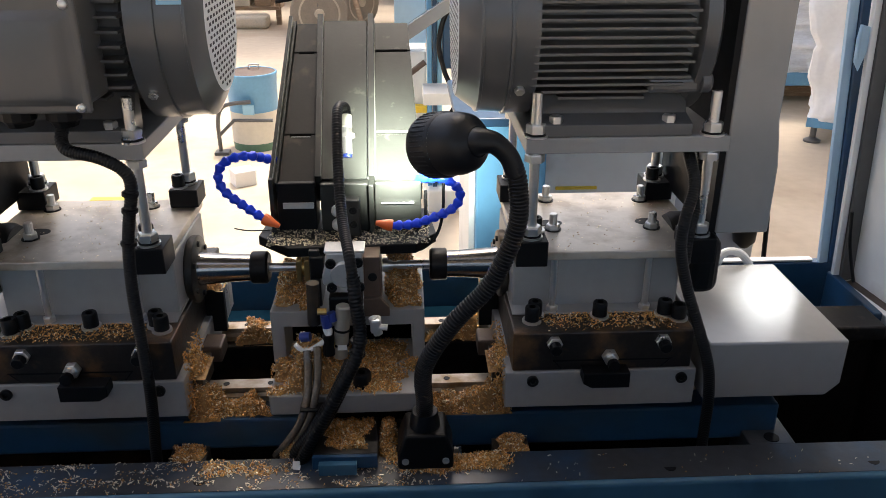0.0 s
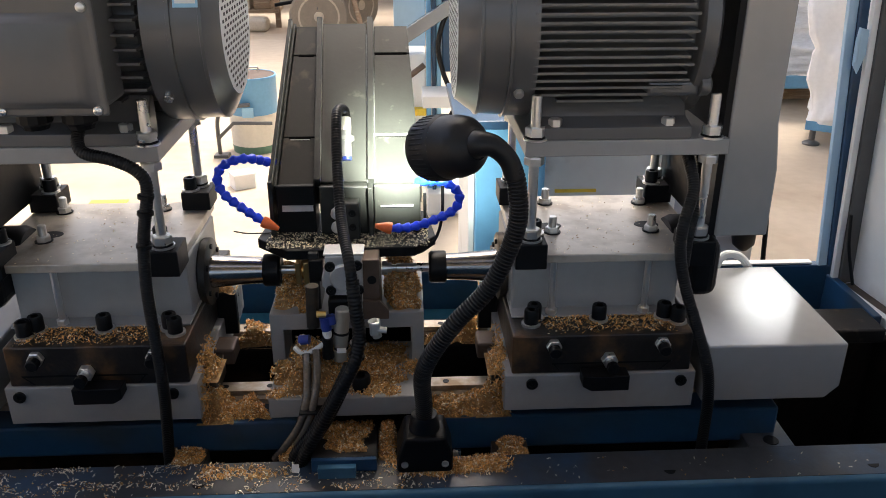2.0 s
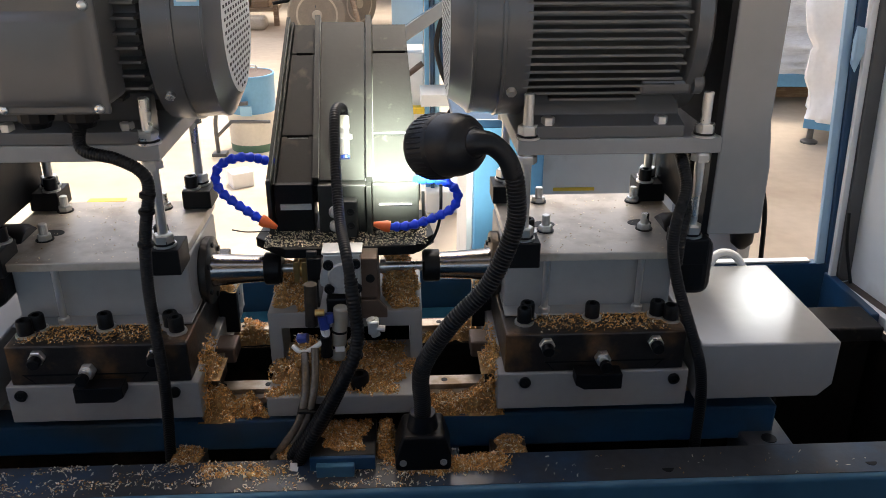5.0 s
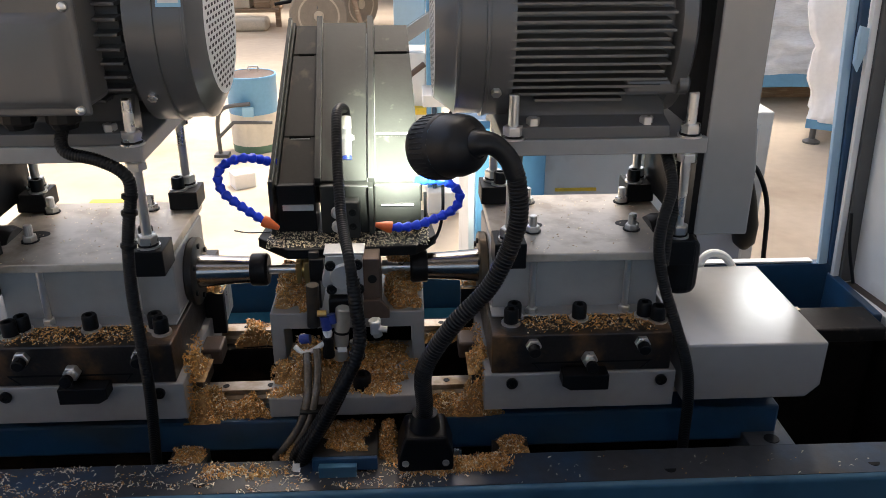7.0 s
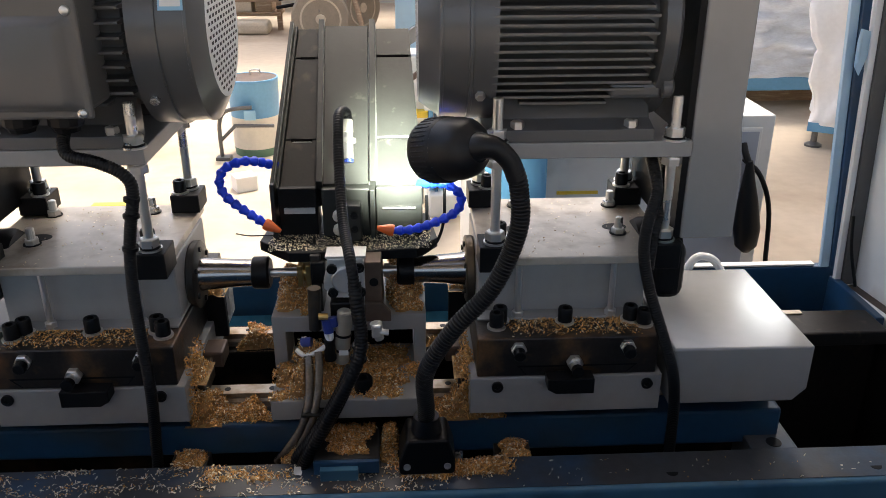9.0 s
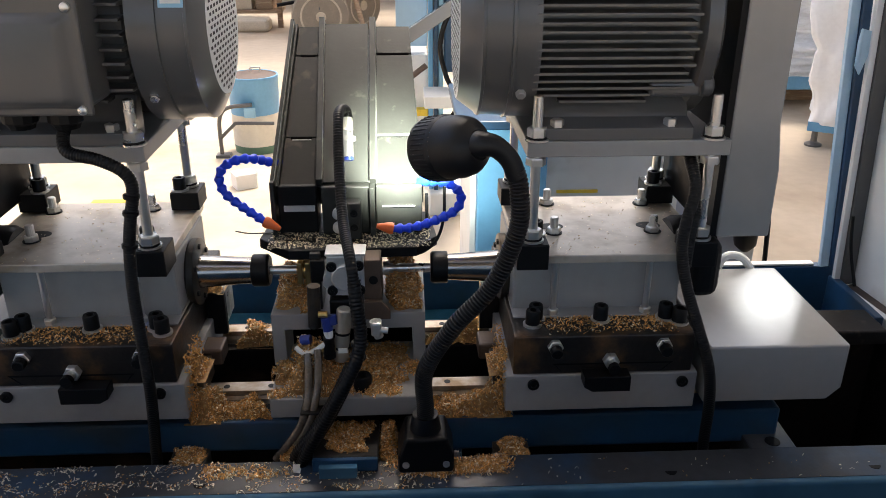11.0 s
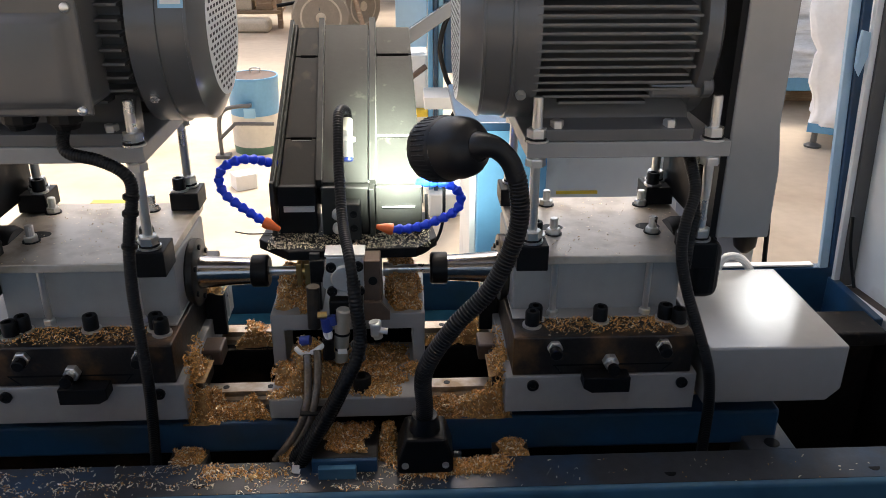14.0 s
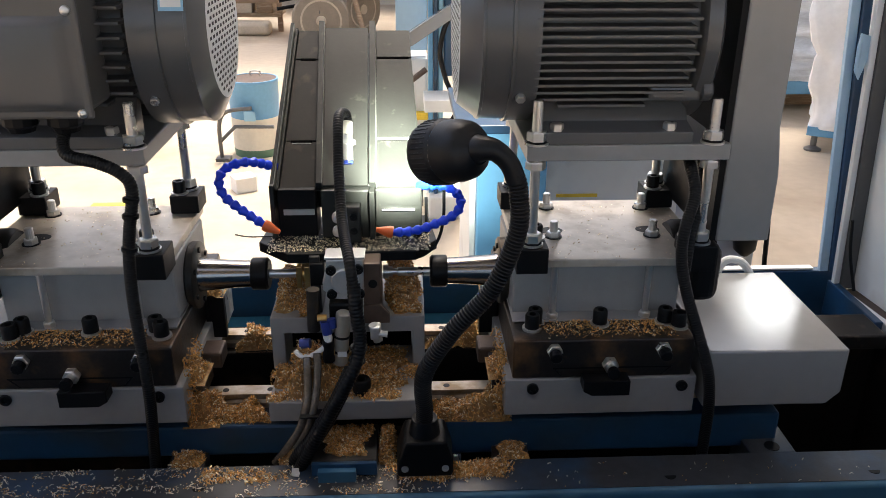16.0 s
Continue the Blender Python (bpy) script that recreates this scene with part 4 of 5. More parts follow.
def chute():
    """Inclined magazine chute standing on the table."""
    c = thing("magazine_chute", (-0.08, 0.03, 1.102), "tall dark steel magazine chute lit by the lamp", "chute")

    def slab(name, i0, i1, lift, thick, d0, d1, label="", material=None):
        """A panel between two guide lines, lifted off the chute floor, from d0 to d1 of its slope."""
        n = Vector((0, -0.59, 0.807)).normalized()
        bm = bmesh.new()
        def at(x, d, h):
            p = Vector((0, 0.03, 1.168)).lerp(Vector((0, 0.268, 1.344)), d) + n * h
            return Vector((x, p.y, p.z))
        A = []
        for h in (lift, lift + thick):
            ring = [at(i0(d0), d0, h), at(i1(d0), d0, h), at(i1(d1), d1, h), at(i0(d1), d1, h)]
            A.append([bm.verts.new(v) for v in ring])
        bm.faces.new(A[0]), bm.faces.new(A[1])
        for k in range(4):
            bm.faces.new((A[0][k], A[0][(k + 1) % 4], A[1][(k + 1) % 4], A[1][k]))
        bmesh.ops.recalc_face_normals(bm, faces=bm.faces)
        return part(name, bevel_all(bm, 0.0005, 1), material or M_CHUTE, c, label)

    def line(a, b):
        return lambda d: a + (b - a) * d

    L, R = line(-0.187, -0.176), line(0.022, 0.006)
    m0, m1 = line(-0.120, -0.127), line(-0.050, -0.053)
    off = lambda f, k: (lambda d: f(d) + k)
    slab("floor_panel", L, R, -0.045, 0.043, 0, 1)
    # left panels take the darker steel as painted shade from the guide ribs
    slab("left_panel", off(L, 0.012), off(m0, -0.006), 0.0, 0.004, 0.0, 0.27, "lower cover panel darkened by painted shade", M_CHUTED)
    slab("left_panel", off(L, 0.012), off(m0, -0.006), 0.0, 0.004, 0.276, 0.793, "cover panel darkened by painted shade", M_CHUTED)
    slab("left_panel", off(L, 0.012), off(m0, -0.006), 0.0, 0.004, 0.80, 1.0, "cover panel darkened by painted shade", M_CHUTED)
    slab("middle_panel", off(m0, 0.004), off(m1, -0.004), 0.006, 0.004, 0.0, 1.0, "olive middle cover panel")
    slab("right_panel", off(m1, 0.008), R, 0.0, 0.004, 0.0, 0.27)
    slab("right_panel", off(m1, 0.008), R, 0.0, 0.004, 0.288, 0.803)
    slab("right_panel", off(m1, 0.008), R, 0.0, 0.004, 0.81, 1.0)
    slab("seam", off(L, 0.020), off(m0, -0.010), 0.0006, 0.004, 0.788, 0.804, "", M_GAP)
    slab("seam", off(L, 0.020), off(m0, -0.012), 0.0006, 0.004, 0.262, 0.278, "", M_GAP)
    slab("seam", off(m1, 0.009), off(R, -0.004), 0.0006, 0.004, 0.798, 0.814, "", M_GAP)
    slab("side_rib", L, off(L, 0.005), -0.045, 0.060, -0.02, 1.02, "raised edge rib")
    slab("side_rib", off(L, 0.0075), off(L, 0.0115), 0.0, 0.010, -0.02, 1.0)
    slab("guide_rib", off(m0, -0.005), off(m0, 0.003), 0.0, 0.016, 0.0, 1.03, "raised guide rib")
    slab("guide_rib", off(m1, -0.002), off(m1, 0.007), 0.0, 0.016, 0.0, 1.03, "raised guide rib")
    slab("worn_edge", off(L, 0.0050), off(L, 0.0062), 0.0, 0.0152, -0.01, 1.01, "worn bright edge", M_WORN)
    slab("worn_edge", off(m0, 0.0030), off(m0, 0.0040), 0.006, 0.0102, 0.0, 1.02, "worn bright edge", M_WORN)
    slab("worn_edge", off(m1, -0.0035), off(m1, -0.0022), 0.006, 0.0048, 0.0, 0.92, "worn bright edge", M_WORN)
    slab("worn_edge", off(m1, 0.0070), off(m1, 0.0080), 0.0, 0.0120, 0.0, 1.01, "worn bright edge", M_WORN)
    slab("worn_edge", off(m1, 0.009), off(R, -0.001), 0.0038, 0.0008, 0.279, 0.287, "worn bright edge", M_WORN)
    slab("worn_edge", off(L, 0.022), off(m0, -0.013), 0.0038, 0.0010, 0.256, 0.2615, "worn bright edge", M_WORN)
    # upright foot
    part("foot_left", box(-0.178, -0.125, 0.020, 0.07, 1.1025, 1.172, bev=0.002), M_BLACK, c, "black upright foot")
    part("foot_middle", box(-0.118, -0.052, 0.014, 0.07, 1.1025, 1.172, bev=0.002), M_CHUTE, c)
    part("foot_right", box(-0.044, 0.020, 0.018, 0.07, 1.1025, 1.172, bev=0.002), M_CHUTE, c)
    part("side_cheek", box(-0.187, -0.181, 0.012, 0.075, 1.1025, 1.180, bev=0.001), M_CHUTE, c)
    part("guide_cheek", box(-0.052, -0.045, 0.006, 0.07, 1.1025, 1.172, bev=0.001), M_CHUTE, c)
    part("tag", box(-0.170, -0.128, 0.0165, 0.0195, 1.136, 1.144), M_SILVER, c, "bright bar on the foot")
    part("tag", box(-0.035, 0.010, 0.0145, 0.0175, 1.1415, 1.1430), M_SILVER, c)
    k = part("clamp", box(-0.094, -0.064, -0.008, 0.0135, 1.103, 1.156, bev=0.002), M_CHUTE, c)
    for z in (1.122, 1.142):
        part("clamp_screw", socket_screw(bmesh.new(), (-0.073, -0.0085, z), (0, -1, 0), 0.0052, 0.003), M_BLACK, k)
        part("knob", turned((-0.094, -0.006, z), (0, -1, 0), [(0, 0.008), (0.006, 0.008), (0.009, 0.005)], 16), M_SILVER, k, "", True)
    part("connector", rods((-0.0805, 0.047, 1.259), (-0.0800, 0.038, 1.243), 0.0078, 16, 0.001), M_CREAM, c, "white cable connector")
    part("sensor", rods((-0.080, 0.038, 1.243), (-0.079, 0.020, 1.212), 0.0072, 16), M_STEEL, c, "bright proximity sensor")
    part("sensor_nut", rods((-0.080, 0.034, 1.2365), (-0.0798, 0.031, 1.231), 0.0115, 6), M_STEEL, c)
    part("sensor_end", rods((-0.079, 0.020, 1.212), (-0.0788, 0.018, 1.208), 0.0068, 16), M_FIT, c)
    return c


def coolant_line(pts, tip, label):
    """Segmented blue hose: beads along a curve, with an orange nozzle."""
    c = thing("coolant_hose", pts[0], label, "coolant hose", "coolant hoses")
    _, L = spline(pts, 3)
    n = int(L / 0.0125)
    P, _ = spline(pts, n + 1)
    for a, b in zip(P, P[1:]):
        d = (b - a)
        part("segment", turned(a, d, [(-0.001, 0.0046), (0.0015, 0.0069), (0.0050, 0.0069), (0.0085, 0.0050), (d.length + 0.001, 0.0046)], 14), M_LINE, c, "", True)
    d = (Vector(tip) - P[-1])
    part("nozzle", turned(P[-1], d, [(0, 0.0078), (0.005, 0.0082), (d.length, 0.003), (d.length, 0.0018)], 16), M_ORANGE, c, "orange tapered nozzle", True)
    return c


def work_lamp():
    w = thing("work_lamp", (0.0175, -0.185, 0.862), "black gooseneck work lamp, switched on, on its bed base", "lamp")
    part("base", bevel_all(prism(bmesh.new(), [(-0.018, 0.862), (0.053, 0.862), (0.053, 0.885), (0.044, 0.915), (-0.008, 0.915), (-0.018, 0.885)], -0.205, -0.150, "y"), 0.005, 3), M_BLACK, w, "black moulded base")
    part("collar", turned((0.0175, -0.18, 0.914), (0, 0, 1), [(0, 0.020), (0.010, 0.0185), (0.022, 0.016)], 24), M_LAMP, w, "", True)
    for x in (-0.008, 0.043):
        part("base_screw", socket_screw(bmesh.new(), (x, -0.2055, 0.877), (0, -1, 0), 0.0045, 0.002), M_STEEL, w)
    part("gooseneck", conduit([(0.0175, -0.18, 0.93), (0.0173, -0.19, 0.9555), (0.0175, -0.21, 1.0187), (0.0491, -0.22, 1.0809), (0.0934, -0.22, 1.1341), (0.1196, -0.22, 1.2022), (0.1188, -0.22, 1.2500), (0.113, -0.22, 1.2720)], 0.0108, 0.0042, 0.0009, 20), M_RUBBER, w, "black ribbed gooseneck", True)
    a = Vector((-0.66, 0.70, -0.26)).normalized()
    p = Vector((0.0785, -0.219, 1.2975))
    route = spline([(0.116, -0.22, 1.2620), (0.108, -0.22, 1.2810), (0.0930, -0.220, 1.2955), (0.0785, -0.219, 1.2980), (0.073, -0.2135, 1.2955)], 24)[0]
    part("neck_sleeve", sweep(bmesh.new(), route, lambda i: 0.0108 + 0.0055 * (i / 23) ** 4, 24), M_LAMP, w, "smooth black rubber sleeve", True)
    part("socket", turned(p, a, [(0.004, 0.0165), (0.008, 0.0200), (0.011, 0.0260), (0.018, 0.0310), (0.030, 0.0338), (0.047, 0.0345)], 40), M_LAMP, w, "", True)
    bm = bmesh.new()
    lathe(bm, p, a, [(0.047, 0.0345), (0.050, 0.0362), (0.075, 0.0356), (0.081, 0.0335), (0.078, 0.0320), (0.052, 0.0315)], 48, 0, caps=False)
    part("shade", bm, M_LAMP, w, "vented black lamp shade", True)
    part("reflector", turned(p, a, [(0.050, 0.030), (0.051, 0.030)], 30), M_SILVER, w)
    _, u, v = frame_of(a)
    for i in range(40):
        t = 2 * math.pi * i / 40
        r = u * math.cos(t) + v * math.sin(t)
        q = p + a * 0.052 + r * 0.0354
        part("vent_rib", rods(q, q + a * 0.021, 0.0013, 6), M_LAMP, w)
    return w


def feed_cable():
    c = thing("feed_cable", (-0.14, -0.16, 0.862), "black corrugated sensor cable running down to the bed", "cable")
    part("conduit", conduit([(-0.0795, 0.050, 1.258), (-0.0815, 0.046, 1.270), (-0.0870, 0.025, 1.275), (-0.0887, 0.0, 1.2655), (-0.0865, -0.045, 1.2139), (-0.0807, -0.095, 1.1655), (-0.0694, -0.155, 1.1381), (-0.0643, -0.165, 1.0956), (-0.0605, -0.163, 1.0463), (-0.073, -0.168, 0.9931), (-0.1021, -0.172, 0.93), (-0.1399, -0.16, 0.862), (-0.150, -0.15, 0.83)], 0.0070, 0.0038, 0.0006), M_RUBBER, c, "", True)
    part("sleeve", conduit([(-0.0660, -0.160, 1.115), (-0.0640, -0.169, 1.090), (-0.0600, -0.172, 1.046), (-0.0672, -0.180, 1.012), (-0.0886, -0.184, 0.9702), (-0.1123, -0.184, 0.9245), (-0.1367, -0.180, 0.8772), (-0.150, -0.165, 0.835)], 0.0084, 0.0045, 0.0007), M_RUBBER, c, "", True)
    part("sleeve", conduit([(-0.0740, -0.166, 1.000), (-0.0960, -0.172, 0.955), (-0.1250, -0.172, 0.905), (-0.150, -0.166, 0.868), (-0.165, -0.155, 0.835)], 0.0084, 0.0045, 0.0007), M_RUBBER, c, "", True)
    for q in ((-0.063, -0.164, 1.028), (-0.0655, -0.166, 1.012)):
        part("cable_tie", turned(q, (0.2, 0, 1), [(0, 0.0105), (0.003, 0.0105)], 16), M_BLACK, c)
    return c


def foot_block():
    f = thing("support_block", (-0.085, -0.15, 0.70), "grey support block heaped with chips on the bed", "block")
    part("body", box(-0.1265, -0.0435, -0.190, -0.1115, 0.70, 0.880, bev=0.002), M_DARKST, f)
    part("stop_plate", box(-0.118, -0.070, -0.205, -0.191, 0.857, 0.874, bev=0.001), M_RIM_FACE, f, "blue stop plate")
    part("stop_rail", box(-0.1265, -0.0435, -0.1965, -0.1905, 0.8615, 0.880, bev=0.001), M_BLUE, f, "dark blue rail behind the stop plate")
    return f


fixture()
air_cylinder()
chute()
coolant_line([(-0.165, 0.075, 1.182), (-0.1850, 0.055, 1.194), (-0.2124, 0.025, 1.2105), (-0.2396, 0.018, 1.206), (-0.252, 0.012, 1.192), (-0.2465, 0.005, 1.170), (-0.220, -0.004, 1.1505), (-0.193, -0.01, 1.133)], (-0.172, -0.014, 1.123), "blue segmented coolant hose looping beside the chute")
coolant_line([(0.016, 0.03, 1.172), (0.030, 0.015, 1.178), (0.0536, 0.0, 1.1808), (0.0725, -0.005, 1.165), (0.0653, -0.010, 1.1455), (0.0380, -0.015, 1.133), (0.0071, -0.018, 1.124), (-0.0200, -0.02, 1.1235)], (-0.0425, -0.02, 1.1280), "blue segmented coolant hose behind the lamp")
work_lamp()
feed_cable()
foot_block()


# ---------------------------------------------------------------- hall behind the machine
def drum():
    d = thing("drum", (-0.965, 4.15, 0), "blue and cream painted drum with a green foot", "drum")
    part("base", turned((-0.965, 4.15, 0), (0, 0, 1), [(0, 0.145), (0.05, 0.15)], 40), M_GREEN, d, "green foot band", True)
    part("lower_shell", turned((-0.965, 4.15, 0.05), (0, 0, 1), [(0, 0.15), (0.20, 0.152)], 40), M_CREAM, d, "cream lower half", True)
    bm = bmesh.new()
    lathe(bm, (-0.965, 4.15, 0.25), (0, 0, 1), [(0, 0.153), (0.22, 0.158), (0.225, 0.162), (0.235, 0.160), (0.235, 0.150), (0.10, 0.148), (0.10, 0.001)], 40, 0, caps=False)
    part("upper_shell", bm, M_LBLUE, d, "blue upper half", True)
    part("lid", turned((-0.965, 4.15, 0.478), (0, 0, 1), [(0, 0.150), (0.004, 0.150), (0.010, 0.11)], 36), M_BROWN, d, "brown rusty lid", True)
    part("lid_handle", hose([(-0.985, 4.22, 0.486), (-0.985, 4.22, 0.512), (-0.93, 4.22, 0.512), (-0.93, 4.22, 0.486)], 0.005), M_STEEL, d)
    return d


def trolley_frame():
    f = thing("tube_stand", (-1.15, 4.0, 0), "dark bent tube stand beside the drum", "stand")
    part("tube", hose([(-1.165, 3.98, 0.0), (-1.165, 3.98, 0.20), (-1.14, 3.98, 0.285), (-1.08, 3.97, 0.32), (-0.95, 3.96, 0.335)], 0.013), M_MOTOR, f, "", True)
    part("brace", rods((-1.165, 3.98, 0.12), (-1.06, 3.97, 0.22), 0.011), M_MOTOR, f)
    part("cross_tube", rods((-1.06, 3.96, 0.22), (-0.82, 3.95, 0.22), 0.011), M_MOTOR, f)
    part("plate", box(-1.00, -0.93, 3.95, 3.96, 0.255, 0.315, bev=0.002), M_STICK, f)
    part("foot", box(-1.20, -1.11, 3.94, 4.02, 0.0, 0.02, bev=0.003), M_MOTOR, f)
    return f


def cart():
    c = thing("hand_cart", (-0.96, 8.7, 0), "dusty hand cart with a large rubber-tyred wheel", "cart")
    p = (-0.95, 8.55, 0.235)
    w = part("wheel", turned(p, (0.12, -1, 0), [(-0.05, 0.24), (-0.05, 0.31), (-0.03, 0.33), (0.03, 0.33), (0.05, 0.31), (0.05, 0.24)], 40), M_TYRE, c, "dusty rubber tyre", True)
    part("rim", turned(p, (0.12, -1, 0), [(0, 0.24), (0.052, 0.235), (0.054, 0.215), (0.02, 0.205), (0.02, 0.165), (0.045, 0.155), (0.030, 0.06), (0.07, 0.055), (0.075, 0.03)], 36), M_RIM, w, "tan steel rim", True)
    q = (-0.52, 8.95, 0.31)
    w2 = part("wheel", turned(q, (0.75, -0.66, 0), [(-0.05, 0.22), (-0.05, 0.29), (-0.03, 0.31), (0.03, 0.31), (0.05, 0.29), (0.05, 0.22)], 40), M_TYRE, c, "dusty rubber tyre", True)
    part("rim", turned(q, (0.75, -0.66, 0), [(0, 0.22), (0.050, 0.215), (0.052, 0.195), (0.02, 0.185), (0.03, 0.06), (0.06, 0.055), (0.065, 0.03)], 36), M_RIM, w2, "tan steel rim", True)
    part("axle", rods((-0.98, 8.5, 0.33), (-0.9, 9.4, 0.33), 0.03), M_MOTOR, c)
    part("deck", box(-1.3, 0.2, 8.75, 9.4, 0.55, 0.62, bev=0.01), M_WOOD, c)
    part("handle", rods((-0.6, 8.7, 0.55), (-0.45, 8.5, 0.05), 0.03), M_WOOD, c)
    for i in range(5):
        part("slat", rods((-1.45 + 0.03 * i, 8.65, 0.35 + 0.09 * i), (-1.2 + 0.02 * i, 8.75, 0.38 + 0.09 * i), 0.02), M_BLACK, c)
    return c


def timber_rack():
    r = thing("timber_rack", (-2.3, 9.4, 0), "low rack of weathered boards and boxes", "rack")
    for x in (-3.3, -1.55):
        part("post", box(x, x + 0.06, 9.3, 9.36, 0, 1.2), M_WOOD, r)
    for z in (0.18, 0.62):
        part("shelf", box(-3.3, -1.5, 9.25, 9.7, z, z + 0.04, bev=0.005), M_WOOD, r)
    part("board", box(-2.6, -1.5, 9.1, 9.16, 0.36, 0.41, m=None), M_WOOD, r)
    for x, w, h in ((-3.2, 0.4, 0.3), (-2.72, 0.35, 0.38), (-2.3, 0.45, 0.34), (-1.8, 0.2, 0.3)):
        part("crate", box(x, x + w, 9.3, 9.65, 0.22, 0.22 + h, bev=0.01), M_RIM if w > 0.38 else M_WOOD, r)
    part("sack", box(-2.5, -1.6, 8.95, 9.2, 0.0, 0.16, bev=0.05, seg=3), M_RIM, r)
    return r


def blue_cabinet():
    b = thing("blue_cabinet", (0.24, 0.9, 0), "blue steel cabinet with a pale edge", "cabinet")
    part("body", box(0.150, 0.300, 0.62, 0.95, 0, 1.085, bev=0.004), M_LBLUE, b)
    part("top", box(0.105, 0.52, 0.60, 0.97, 1.086, 1.105, bev=0.003), M_BLUE, b)
    part("edge_strip", box(0.136, 0.1495, 0.64, 0.95, 0, 1.08, bev=0.002), M_WHITE, b)
    part("tape", box(0.338, 0.432, 0.6955, 0.6995, 0.9115, 0.9185), M_YELLOW, b, "strip of yellow tape")
    part("panel", box(0.3005, 0.62, 0.70, 0.95, 0, 1.08, bev=0.003), M_WHITE, b, "pale grey-blue side panel")
    return b


def machine_behind():
    m = thing("press_machine", (0.2, 3.0, 0), "blue machine frame with hanging black cables", "machine")
    part("back_panel", box(-0.045, 0.11, 3.10, 3.14, 0.83, 1.9, bev=0.004), M_PALE, m, "pale blue sheet panel")
    part("column", box(0.112, 0.135, 2.98, 3.08, 0, 1.9, bev=0.004), M_LBLUE, m)
    part("column", box(0.138, 0.158, 2.96, 3.06, 0, 1.9, bev=0.004), M_BLUE, m)
    part("column", box(0.161, 0.185, 2.98, 3.08, 0, 1.9, bev=0.004), M_STICK, m)
    part("column", box(0.19, 0.40, 3.0, 3.2, 0.72, 1.9, bev=0.006), M_BLUE, m)
    bm = bmesh.new()
    bx(bm, -0.16, 0.16, -0.03, 0.03, -0.030, 0.030, 0.004, m=pose(0.125, 2.90, 0.985, 0, -33, 0))
    part("arm", bm, M_COVER, m, "grey tilted arm")
    part("tray", box(0.085, 0.30, 2.70, 2.92, 0.612, 0.668, bev=0.004), M_WHITE, m, "bright white tray")
    part("cable", hose([(0.24, 2.9, 1.05), (0.19, 2.88, 0.98), (0.165, 2.88, 0.86), (0.19, 2.88, 0.74), (0.215, 2.86, 0.68)], 0.012), M_RUBBER, m, "", True)
    part("cable", hose([(0.30, 2.8, 0.66), (0.22, 2.78, 0.56), (0.15, 2.76, 0.42)], 0.011), M_RUBBER, m, "", True)
    part("pipe", rods((0.02, 2.9, 0.715), (0.10, 2.9, 0.775), 0.014), M_BROWN, m)
    part("housing", box(0.0, 0.11, 3.05, 3.3, 0.35, 0.80, bev=0.01), M_WHITE, m)
    part("yellow_box", box(0.04, 0.11, 3.0, 3.05, 0.50, 0.535, bev=0.004), M_YELLOW, m)
    part("foot", box(0.11, 0.5, 2.9, 3.3, 0, 0.12, bev=0.01), M_WHITE, m)
    return m


def white_cabinet():
    w = thing("control_cabinet", (0.72, 0.9, 0), "white control cabinet with black cables at its foot", "cabinet")
    part("body", box(0.62, 0.868, 0.80, 1.05, 0.0, 1.062, bev=0.004), M_WHITE, w)
    part("door", box(0.632, 0.838, 0.793, 0.7995, 0.10, 1.035, bev=0.003), M_WHITE, w)
    part("door_panel", box(0.640, 0.829, 0.7895, 0.7928, 0.12, 1.025, bev=0.001), M_PANEL, w, "grey-blue inner panel")
    part("cable", hose([(0.792, 0.770, 0.965), (0.835, 0.765, 0.925), (0.868, 0.762, 0.84), (0.880, 0.760, 0.70)], 0.006), M_RUBBER, w, "", True)
    part("cable", hose([(0.790, 0.780, 1.00), (0.792, 0.765, 0.98), (0.799, 0.757, 0.96)], 0.008), M_RUBBER, w, "", True)
    part("cable_bag", turned((0.800, 0.755, 0.965), (0.10, 0, -1), [(0, 0.008), (0.05, 0.015), (0.10, 0.024), (0.17, 0.032), (0.215, 0.026), (0.232, 0.010)], 18), M_RUBBER, w, "black wrapped cable bundle", True)
    return w


